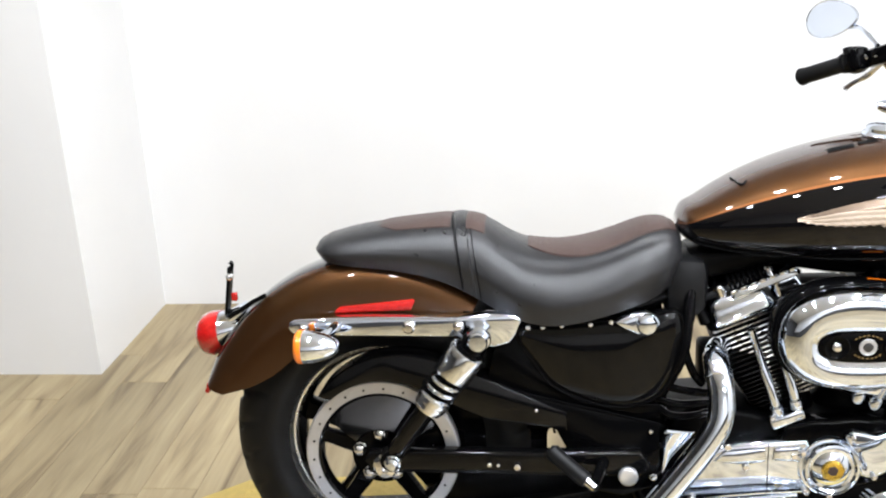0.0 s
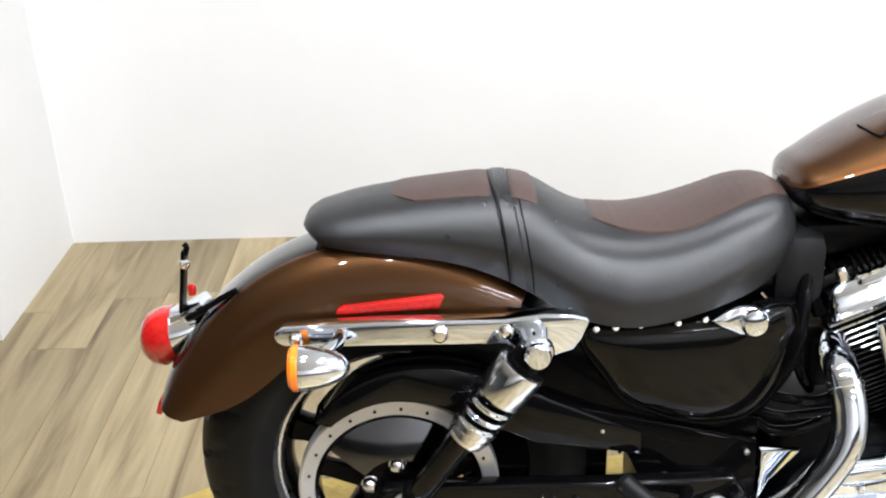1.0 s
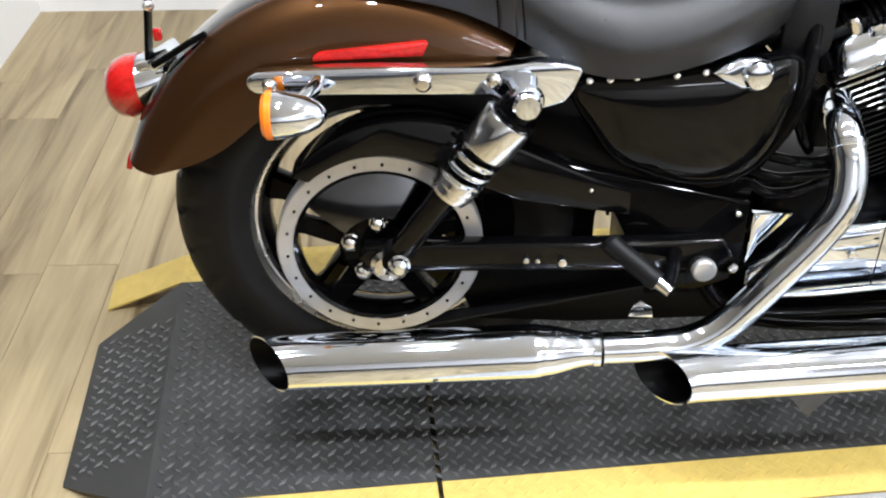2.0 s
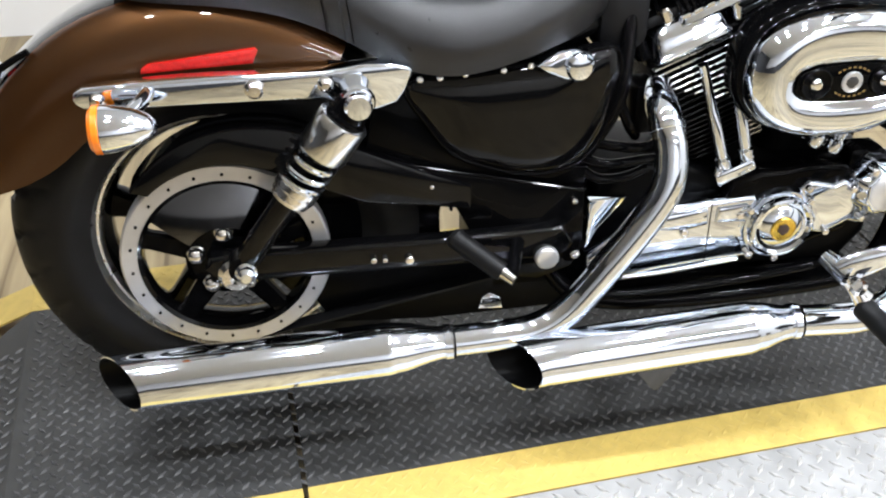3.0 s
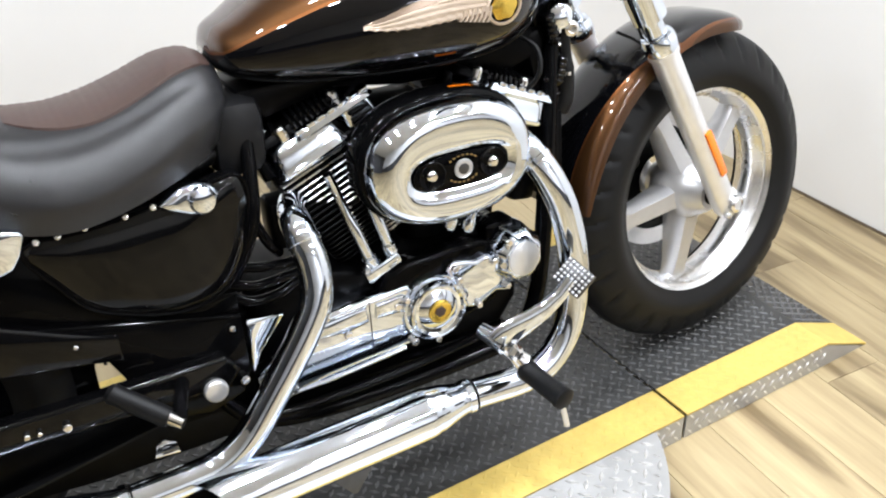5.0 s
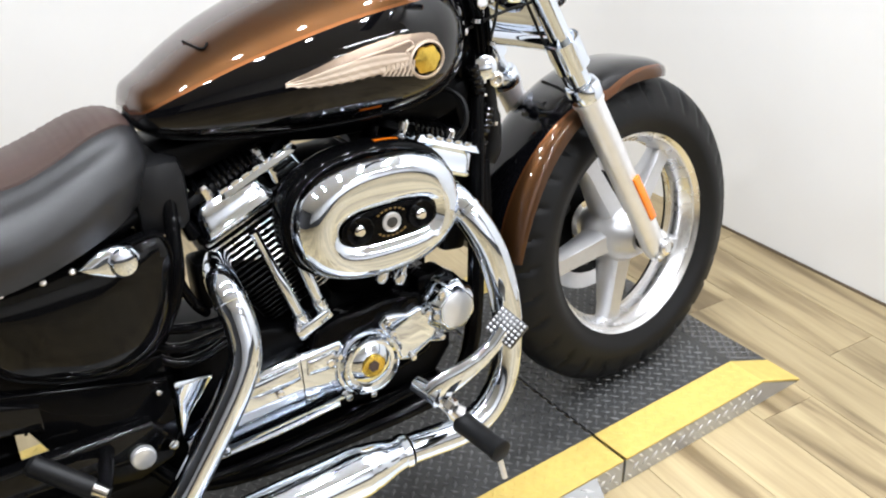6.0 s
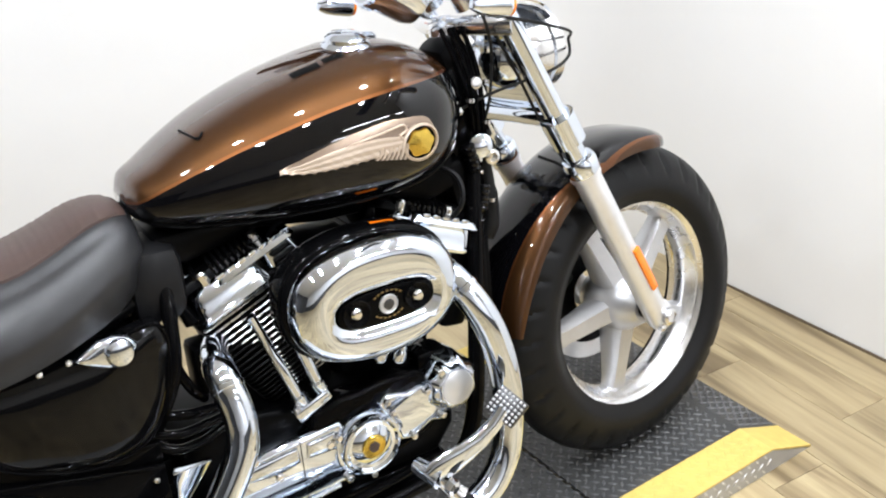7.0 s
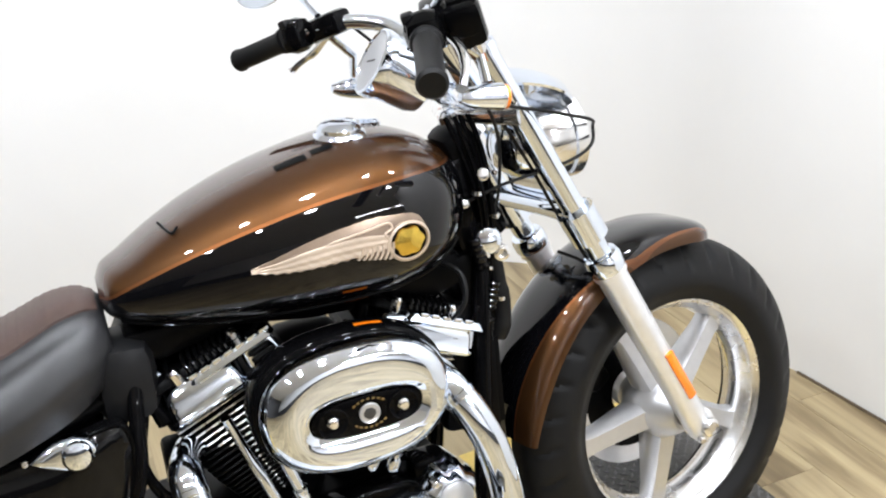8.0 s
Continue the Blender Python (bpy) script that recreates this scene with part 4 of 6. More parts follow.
part("headlamp_bracket", steered(tube([(1.245, 0, 0.90), (1.215, 0, 0.918), (1.19, 0, 0.92)], 0.014, 14)), CHROME, headlamp)

rows = []
for k in range(15):  # chrome brow that reaches from the upper clamp over the headlamp
    s = k / 14
    x = 1.175 + 0.155 * s
    half = 0.034 + 0.050 * math.sin(math.pi * min(1.0, 0.12 + 0.62 * s)) * (1.0 if s < 0.8 else 1.0 - 2.2 * (s - 0.8) ** 1.3)
    top = 0.974 + 0.010 * math.sin(math.pi * s) - 0.020 * s * s
    over = [(x, half * f, top - 0.024 * f * f * (0.5 + s)) for f in np.linspace(-1, 1, 13)]
    rows.append(over + [(a, b * 0.97, c - 0.004) for a, b, c in reversed(over)])
part("headlamp_brow", steered(loft(rows)), CHROME, headlamp, "chrome brow over the headlamp", angle=50)

# handlebar and its fittings
BAR = [(0.928, -0.350, 1.013), (0.988, -0.235, 1.060), (1.042, -0.165, 1.090), (1.095, -0.110, 1.080), (1.118, -0.055, 1.040), (1.120, 0, 1.030)]
BAR_LEFT = [(1.118, 0.055, 1.040), (1.095, 0.110, 1.070), (1.042, 0.165, 1.080), (0.985, 0.235, 1.064), (0.930, 0.350, 1.036)]
bar_path = smooth_line(BAR + BAR_LEFT, 6)
handlebar = part("handlebar", steered(tube(bar_path, 0.0125, 16)), CHROME, bike, "chrome pull-back handlebar")
for side in (-1, 1):
    part("riser", steered(tube([(1.160, side * 0.045, 0.955), (1.135, side * 0.045, 1.0), (1.120, side * 0.045, 1.035)], [0.019, 0.017, 0.022], 18)), CHROME, bike, "chrome handlebar riser")
    a, b = (Vector(BAR[0]), Vector(BAR[1])) if side < 0 else (Vector(BAR_LEFT[-1]), Vector(BAR_LEFT[-2]))
    d = (b - a).normalized()
    part("grip", steered(lathe([(0, -0.004), (0.016, -0.004), (0.0195, 0.0), (0.0195, 0.006), (0.0175, 0.010), (0.0175, 0.112), (0.021, 0.115), (0.021, 0.122), (0.013, 0.123)], a, d, 24)), RUBBER, handlebar, "black rubber grip")
    c = a + d * 0.148
    turn = Vector((1, 0, 0)).rotation_difference(d).to_matrix().to_4x4()
    part("switch_housing", steered(box(c, (0.050, 0.052, 0.056), 0.019, turn)), BLACK, handlebar, "black switch housing")
    part("switch", steered(box(c + Vector((-0.02, -0.004 * side, 0.02)), (0.016, 0.016, 0.014), 0.003, turn)), RUBBER, handlebar)
    part("lever_clamp", steered(box(c + d * 0.045 + Vector((0.022, 0, 0.0)), (0.075, 0.046, 0.038), 0.010, turn)), BLACK, handlebar, "black lever clamp")
    if side < 0:
        reservoir = part("master_cylinder", steered(box(c + d * 0.02 + Vector((0.056, -0.006, 0.0)), (0.058, 0.050, 0.062), 0.012, turn)), BLACK, handlebar, "black brake master cylinder")
        part("reservoir_cap", steered(box(c + d * 0.02 + Vector((0.056, -0.006, 0.034)), (0.050, 0.046, 0.008), 0.003, turn)), SATIN, reservoir)
        part("banjo_bolt", steered(lathe(disc_profile(0.009, 0.018, 0.003), c + d * 0.02 + Vector((0.074, 0.0, -0.028)), (0.4, 0.3, -0.8), 14)), BOLT, reservoir, "chrome banjo bolt")
    lever = [c + d * 0.03 + Vector((0.03, 0, -0.012)), c - d * 0.01 + Vector((0.046, 0, -0.018)), c - d * 0.035 + Vector((0.050, 0, -0.026)), c - d * 0.065 + Vector((0.046, 0, -0.034)), c - d * 0.078 + Vector((0.040, 0, -0.043))]
    part("lever", steered(tube(smooth_line(lever, 5), [0.007] * 12 + [0.0055] * 8 + [0.009], 12)), POLISHED, handlebar, "polished hand lever")
    m0 = c + d * 0.03 + Vector((0.018, 0, 0.02))
    m1 = Vector((1.022, side * 0.27, 1.133))
    m2 = Vector((0.994, side * 0.352, 1.159))
    mn = Vector((-0.92, 0.36 * -side, 0.12)).normalized()
    mu = Vector((0, 0, 1)).cross(mn).normalized()
    mv = mn.cross(mu)

    def mirror_ring(r, lift):
        return [m2 + mn * lift + mu * (0.076 * r * math.cos(w)) + mv * (0.041 * r * math.sin(w) * (1 - 0.22 * side * math.cos(w))) for w in (2 * math.pi * i / 32 for i in range(32))]
    mirror = part("mirror", steered(loft([mirror_ring(r, o) for r, o in ((0.15, -0.030), (0.5, -0.026), (0.82, -0.016), (0.97, -0.004), (1.0, 0.002), (0.98, 0.004), (0.95, 0.003))])), CHROME, bike, "chrome teardrop mirror")
    part("mirror_glass", steered(loft([mirror_ring(r, o) for r, o in ((0.95, 0.0032), (0.5, 0.0036), (0.05, 0.0036))])), CHROME, mirror, "mirror glass")
    part("mirror_stem", steered(tube(smooth_line([m0, m1, m2 + Vector((0.02, -0.03 * side, -0.02))], 6), 0.0055, 10)), CHROME, mirror)
    # turn signal on a short stalk
    s0 = Vector((1.080, side * 0.215, 0.968))
    signal = part("front_signal", steered(lathe([(0, -0.046), (0.007, -0.043), (0.013, -0.030), (0.0165, -0.012), (0.018, 0.012), (0.0185, 0.014), (0.0185, 0.020), (0.016, 0.022)], s0, (1, 0, -0.14), 26)), CHROME, bike, "chrome bullet turn signal")
    part("lens", steered(lathe([(0.0175, 0.018), (0.017, 0.026), (0.010, 0.031), (0, 0.032)], s0, (1, 0, -0.14), 24)), AMBER, signal, "amber lens")
    part("stalk", steered(tube([s0 + Vector((0, 0, 0.02)), s0 + Vector((0.0, -0.01 * side, 0.055)), c + d * 0.05], 0.007, 10)), CHROME, signal)

# speedometer
sp_c, sp_d = Vector((1.050, 0.0, 1.004)), Vector((-0.83, 0.10, 0.54)).normalized()
speedo = part("speedometer", steered(lathe([(0, -0.062), (0.030, -0.060), (0.043, -0.052), (0.048, -0.036), (0.0485, 0.016), (0.0525, 0.018), (0.0535, 0.030), (0.052, 0.036), (0.048, 0.038), (0.047, 0.0345)], sp_c, sp_d, 40)), CHROME, bike, "chrome cup speedometer")
DIAL = material("dial_face", (0.34, 0.34, 0.345), 0.3, 0.0, coat=0.3)
part("dial", steered(lathe([(0.0475, 0.0335), (0.0475, 0.0352), (0.030, 0.0362), (0.0, 0.0368)], sp_c, sp_d, 48)), DIAL, speedo, "silver grey dial under glass")
part("needle", steered(box(sp_c + sp_d * 0.0372, (0.002, 0.03, 0.001), 0, Vector((0, 0, 1)).rotation_difference(sp_d).to_matrix().to_4x4())), RUBBER, speedo)
part("speedometer_bracket", steered(tube([sp_c - sp_d * 0.03, (1.10, 0, 0.985), (1.12, 0, 1.02)], 0.010, 12)), CHROME, speedo)

# tank fittings
cap_place = Vector((0.948, -0.030, 0.927))
cap = part("fuel_cap", lathe([(0.038, 0), (0.039, 0.004), (0.036, 0.008), (0.032, 0.010), (0.032, 0.016), (0.026, 0.021), (0.013, 0.0235), (0, 0.024)], cap_place, (0.03, -0.14, 1), 36, flute=0), CHROME, tank, "round chrome fuel cap")
part("fuel_gauge", lathe([(0.030, 0), (0.031, 0.004), (0.025, 0.010), (0, 0.012)], (1.005, 0.045, 0.922), (0.1, 0.15, 1), 30), CHROME, tank, "chrome cap beside the fuel cap")
part("tank_tab", tube(smooth_line([tank_at(0.674, 0.849, 0.0) + Vector((0, 0, 0.002)), tank_at(0.684, 0.844, 0.001) + Vector((0, 0, 0.003)), tank_at(0.694, 0.850, 0.0) + Vector((0, 0, 0.003))], 5), 0.002, 8), SATIN, tank)


def warning_label(x0, x1, f0, f1, out):
    """A thin label on the tank between two turns from its top middle."""
    rows = []
    for k in range(4):
        rows.append([Vector(tank_point(x0 + (x1 - x0) * i / 8, f0 + (f1 - f0) * k / 3)) + Vector((0, -0.3 * out, out)) for i in range(9)])
    return loft(rows, False, False)


part("decal", warning_label(0.838, 0.884, 17, 23, 0.0014), SATIN, tank, "small black label")
part("decal", warning_label(0.892, 0.925, 16, 21, 0.0014), SATIN, tank, "small black label")

# winged badge on the tank's side
B0 = (0.987, 0.795)


def on_tank(x, z, out):
    return tank_at(x, z, out)


def blade(points_low, points_high, out, crown):
    """A feather that lies on the tank between two edges given in (x, z)."""
    rows = []
    for (xl, zl), (xh, zh) in zip(points_low, points_high):
        row = []
        for k in range(6):
            f = k / 5
            lift = -0.001 if k in (0, 5) else out + crown * math.sin(math.pi * f)
            row.append(on_tank(xl + (xh - xl) * f, zl + (zh - zl) * f, lift))
        rows.append(row)
    return loft(rows, False, False)


for side in (1, -1):
    def put(bm):
        return bm if side == 1 else mirrored(bm)
    badge = part("tank_badge", put(loft([[on_tank(B0[0] + r * 0.034 * math.cos(w), B0[1] + r * 0.029 * math.sin(w), o) for w in (2 * math.pi * i / 36 for i in range(36))] for r, o in ((1.0, -0.001), (0.98, 0.004), (0.88, 0.005), (0.84, 0.003), (0.82, -0.001))], True, False)), WING, bike, "winged tank badge with gold centre")
    part("badge_field", put(loft([[on_tank(B0[0] + r * 0.034 * math.cos(w), B0[1] + r * 0.029 * math.sin(w), o) for w in (2 * math.pi * i / 36 for i in range(36))] for r, o in ((0.86, 0.001), (0.5, 0.0015), (0.05, 0.002))])), SATIN, badge, "dark ring")
    part("badge_centre", put(loft([[on_tank(B0[0] + r * 0.034 * math.cos(w) * (1 + 0.07 * math.cos(6 * w)), B0[1] + r * 0.029 * math.sin(w) * (1 + 0.07 * math.cos(6 * w)), o) for w in (2 * math.pi * i / 36 for i in range(36))] for r, o in ((0.72, 0.001), (0.66, 0.004), (0.3, 0.0055), (0.04, 0.006))])), GOLD, badge, "gold shield")
    def edge(line, x):
        return interp(x, line)[0]
    plate_top = [(0.767, 0.797), (0.790, 0.806), (0.834, 0.8205), (0.866, 0.830), (0.8985, 0.838), (0.9365, 0.843), (0.9675, 0.843), (0.997, 0.837), (1.012, 0.824), (1.0195, 0.803)]
    plate_low = [(0.767, 0.792), (0.802, 0.786), (0.848, 0.785), (0.889, 0.787), (0.922, 0.785), (0.952, 0.780), (0.99, 0.772), (1.008, 0.780), (1.0195, 0.797)]
    wing_top = [(0.767, 0.7965), (0.80, 0.802), (0.84, 0.811), (0.88, 0.8165), (0.92, 0.817), (0.957, 0.812)]
    wing_low = [(0.767, 0.791), (0.802, 0.785), (0.848, 0.783), (0.889, 0.785), (0.925, 0.787), (0.957, 0.790)]
    xs = np.linspace(0.768, 1.019, 60)
    part("badge_plate", put(blade([(x, edge(plate_low, x)) for x in xs], [(x, edge(plate_top, x)) for x in xs], 0.0010, 0.0)), WINGPLATE, badge, "smooth champagne backing of the wing")
    rows = []
    for x in np.linspace(0.768, 0.957, 96):
        low = edge(wing_low, x) + 0.0022 * abs(math.sin(math.pi * (x - 0.768) / 0.0158))
        high = edge(wing_top, x)
        row = []
        for k in range(13):
            f = k / 12
            groove = 0.0010 * abs(math.sin(math.pi * ((x - 0.768) / 0.0158 + 2.6 * f))) * (1 - f) + 0.0008 * abs(math.sin(3 * math.pi * f))
            row.append(on_tank(x, low + (high - low) * f, -0.001 if k in (0, 12) else 0.0020 + groove))
        rows.append(row)
    part("wing_feather", put(loft(rows, False, False)), WING, badge, "feathered wing in relief")
    scroll = [(0.865, 0.812), (0.879, 0.816), (0.920, 0.822), (0.9454, 0.826), (0.959, 0.827), (0.9635, 0.819), (0.952, 0.813), (0.957, 0.805)]
    part("wing_scroll", put(tube([on_tank(p[0], p[1], 0.0018) for p in smooth_line([(x, z, 0) for x, z in scroll], 5)], [0.0008] * 5 + [0.0019] * 31, 8)), WING, badge, "raised scroll")
    for k in range(7):
        x = 0.9585 - 0.0075 * k
        low, high = 0.777 + 0.0014 * k, 0.800
        part("wing_feather", put(blade([(x - 0.006, low), (x - 0.002, (low + high) / 2 - 0.003), (x, high - 0.006), (x + 0.0005, high)], [(x - 0.001, low - 0.0005), (x + 0.004, (low + high) / 2 - 0.004), (x + 0.0058, high - 0.006), (x + 0.006, high)], 0.0026, 0.0016)), WING, badge)

# chrome fender struts, reflectors, rear signals, shocks
STRUT = [(-0.176, 0.594), (-0.173, 0.602), (-0.162, 0.608), (-0.10, 0.611), (-0.03, 0.613), (0.06, 0.613), (0.153, 0.612), (0.21, 0.619), (0.250, 0.617), (0.270, 0.612), (0.274, 0.606), (0.264, 0.578), (0.252, 0.561), (0.236, 0.556), (0.222, 0.552), (0.190, 0.556), (0.150, 0.572), (0.07, 0.574), (0.0, 0.575), (-0.08, 0.576), (-0.14, 0.577), (-0.164, 0.579), (-0.173, 0.586)]
REFL = [(-0.090, 0.610), (-0.088, 0.617), (-0.079, 0.623), (0.064, 0.637), (0.068, 0.633), (0.060, 0.616)]
SHOCK_TOP, SHOCK_LOW = Vector((0.194, -0.179, 0.583)), Vector((0.016, -0.158, 0.330))
for side in (1, -1):
    def put(bm):
        return bm if side == 1 else mirrored(bm)
    out = (0, -1, 0)
    strut = part("fender_strut", put(slab(STRUT, -0.112, -0.142, 0.005, 3)), CHROME, bike, "chrome fender strut")
    for x, z, r in ((0.060, 0.594, 0.0115), (0.155, 0.594, 0.009), (-0.145, 0.592, 0.008)):
        part("strut_bolt", put(lathe([(r * 1.2, 0), (r * 1.2, 0.003), (r, 0.004), (r, 0.009), (r * 0.7, 0.012), (0, 0.0125)], (x, -0.1415, z), out, 20)), BOLT, strut)
    part("fender_reflector", put(slab(REFL, -0.094, -0.104, 0.002)), REDLENS, bike, "long red side reflector")
    s0 = (-0.118, -0.198, 0.574)
    signal = part("rear_signal", put(lathe([(0, -0.054), (0.008, -0.052), (0.017, -0.043), (0.025, -0.026), (0.030, -0.004), (0.032, 0.010), (0.032, 0.015), (0.029, 0.016)], s0, (-1, 0, 0.0), 28)), CHROME, bike, "chrome bullet turn signal")
    part("lens", put(lathe([(0.031, 0.015), (0.0325, 0.017), (0.0325, 0.024), (0.028, 0.029), (0.012, 0.0315), (0, 0.032)], s0, (-1, 0, 0), 28)), AMBER, signal, "amber lens")
    part("stalk", put(tube([(-0.098, -0.190, 0.590), (-0.082, -0.165, 0.598), (-0.080, -0.140, 0.598)], 0.010, 14)), CHROME, signal)
    sd = (SHOCK_LOW - SHOCK_TOP).normalized()
    L = (SHOCK_LOW - SHOCK_TOP).length
    shock = part("shock_absorber", put(lathe([(0.0, 0.031), (0.033, 0.031), (0.0355, 0.032), (0.0365, 0.034), (0.0365, 0.088), (0.0355, 0.090), (0.033, 0.091), (0.0, 0.091)], SHOCK_TOP, sd, 40)), SILVERCHROME, bike, "chrome covered rear shock")
    part("shock_neck", put(lathe([(0.024, 0.0), (0.026, 0.012), (0.026, 0.024), (0.029, 0.026), (0.029, 0.031), (0.0, 0.0312)], SHOCK_TOP, sd, 28)), BLACK, shock)
    part("shock_body", put(lathe([(0.0, 0.090), (0.023, 0.090), (0.023, 0.150), (0.0195, 0.16), (0.0195, L - 0.02), (0.014, L - 0.008), (0, L - 0.006)], SHOCK_TOP, sd, 24)), GLOSSCOVER, shock, "gloss black shock body")
    a, u, v = frame_of(sd)
    turns = [SHOCK_TOP + a * (0.092 + 0.060 * k / 90) + 0.0295 * (math.cos(2 * math.pi * 3.4 * k / 90) * u + math.sin(2 * math.pi * 3.4 * k / 90) * v) for k in range(91)]
    part("spring", put(tube(turns, 0.0046, 10)), CHROME, shock, "chrome coil spring")
    part("spring_seat", put(lathe([(0.030, 0.145), (0.034, 0.147), (0.034, 0.153), (0.0295, 0.155), (0.0295, 0.157), (0.033, 0.159), (0.033, 0.164), (0.0285, 0.166), (0.0285, 0.168), (0.031, 0.170), (0.030, 0.175), (0.02, 0.177)], SHOCK_TOP, sd, 28)), POLISHED, shock, "ribbed chrome spring seat")
    part("upper_mount", put(lathe([(0.024, -0.038), (0.024, 0.004), (0.0245, 0.006), (0.022, 0.012), (0.019, 0.013), (0.019, 0.026), (0.016, 0.030), (0.0, 0.031)], SHOCK_TOP, out, 28)), CHROME, shock, "chrome upper shock mount")
    part("lower_mount", put(lathe([(0.020, -0.02), (0.020, 0.014), (0.0, 0.015)], SHOCK_LOW, out, 24)), SATIN, shock)
    part("lower_bolt", put(lathe([(0.016, 0), (0.016, 0.004), (0.013, 0.006), (0.013, 0.014), (0.008, 0.020), (0, 0.021)], SHOCK_LOW + Vector((0.005, -0.015, -0.002)), out, 20)), CHROME, shock, "chrome domed bolt")
    arm = [(0, 0.338), (0.05, 0.340), (0.30, 0.336), (0.50, 0.34), (0.52, 0.31), (0.50, 0.285), (0.30, 0.288), (0.05, 0.290), (-0.03, 0.292), (-0.04, 0.315), (-0.03, 0.336)]
    part("swingarm", put(slab(arm, -0.112, -0.142, 0.007, 3)), GLOSSCOVER, bike, "gloss black swingarm")
part("rear_brake_disc", lathe([(0.135, 0.078), (0.135, 0.083), (0.062, 0.083), (0.062, 0.078)], (0, 0, 0.323), (0, 1, 0), 60, True), GREYCAST, rear_wheel, "steel rear brake disc")
part("rear_axle", tube([(0, -0.150, 0.311), (0, 0.150, 0.311)], 0.011, 18), BOLT, rear_wheel)
part("axle_washer", lathe([(0.026, 0), (0.026, 0.006), (0.020, 0.009), (0.020, 0.016), (0.009, 0.018), (0.009, 0.008), (0, 0.008)], (0.004, -0.143, 0.309), OUT, 24), BOLT, bike, "bright rear axle nut")
for x, z, r in ((0.208, 0.313, 0.005), (0.225, 0.312, 0.004), (0.262, 0.308, 0.007)):
    part("swingarm_bolt", lathe(disc_profile(r, 0.009, 0.002), (x, -0.142, z), OUT, 12), BOLT, bike)

# tail lamp and plate bracket
rings = []
for x, w, z0, z1 in ((-0.408, 0.010, 0.520, 0.545), (-0.402, 0.030, 0.502, 0.562), (-0.390, 0.042, 0.492, 0.576), (-0.372, 0.046, 0.490, 0.584), (-0.352, 0.044, 0.505, 0.586)):
    rings.append([(x + 0.10 * (0.54 - (z0 + z1) / 2 - (z1 - z0) / 2 * math.sin(a)), w * math.cos(a), (z0 + z1) / 2 + (z1 - z0) / 2 * math.sin(a)) for a in (2 * math.pi * i / 28 for i in range(28))])
tail = part("tail_lamp", loft(rings), REDLENS, bike, "red domed tail lamp", angle=60)
part("tail_lamp_base", loft([[(x, w * math.cos(a), zc + h * math.sin(a)) for a in (2 * math.pi * i / 24 for i in range(24))] for x, w, zc, h in ((-0.362, 0.043, 0.540, 0.044), (-0.335, 0.038, 0.548, 0.036), (-0.315, 0.03, 0.555, 0.028))]), CHROME, tail, "chrome lamp base")
plate = part("plate_bracket", box((-0.331, -0.005, 0.628), (0.006, 0.030, 0.112), 0.002, Matrix.Rotation(radians(8), 4, "Y")), SATIN, bike, "black number plate bracket")
part("bracket_hook", tube(smooth_line([(-0.322, -0.012, 0.676), (-0.318, -0.012, 0.688), (-0.322, -0.012, 0.694)], 4), 0.0045, 8), SATIN, plate)
part("bracket_bolt", lathe(disc_profile(0.008, 0.01, 0.003), (-0.324, -0.018, 0.664), (0.6, -1, 0.1), 14), BOLT, plate)
part("bracket_foot", box((-0.318, 0.0, 0.583), (0.045, 0.055, 0.022), 0.006, Matrix.Rotation(radians(-30), 4, "Y")), CHROME, plate, "chrome bracket foot")
for y in (-0.022, 0.022):
    part("bracket_bolt", tube([(-0.335, y, 0.578), (-0.352, y, 0.572)], 0.008, 14), BOLT, plate)
part("plate_reflector", box((-0.315, -0.02, 0.622), (0.012, 0.012, 0.018), 0.003), REDLENS, plate, "small red reflector")
part("fender_tip_reflector", box((-0.384, 0.0, 0.428), (0.010, 0.07, 0.026), 0.003, Matrix.Rotation(radians(18), 4, "Y")), REDLENS, bike, "red reflector on the fender tip")
part("fender_wire", tube(smooth_line([(-0.318, -0.058, 0.590), (-0.291, -0.060, 0.606), (-0.262, -0.062, 0.624), (-0.238, -0.062, 0.636)], 4), 0.005, 8), SATIN, bike, "black wire sleeve on the fender")

# ---- engine ----
engine = part("engine", slab([(0.565, 0.385), (0.60, 0.405), (0.66, 0.410), (0.72, 0.40), (0.77, 0.385), (0.85, 0.395), (0.93, 0.40), (0.99, 0.415), (1.035, 0.39), (1.05, 0.34), (1.045, 0.25), (1.01, 0.205), (0.9, 0.195), (0.62, 0.20), (0.56, 0.23), (0.545, 0.30)], -0.088, 0.095, 0.014, 3), SATIN, bike, "black V-twin engine with chrome covers")
FINEDGE = material("machined_fin_edge", (0.74, 0.75, 0.77), 0.27, 1.0, rough_vary=0.05, scale=60)


def rounded_plate(e0, e1, y0, y1, r, n=4):
    out = []
    for cx, cy, a0 in ((e1 - r, y1 - r, 0), (e0 + r, y1 - r, 90), (e0 + r, y0 + r, 180), (e1 - r, y0 + r, 270)):
        for k in range(n + 1):
            a = radians(a0 + 90 * k / n)
            out.append((cx + r * math.cos(a), cy + r * math.sin(a)))
    return out


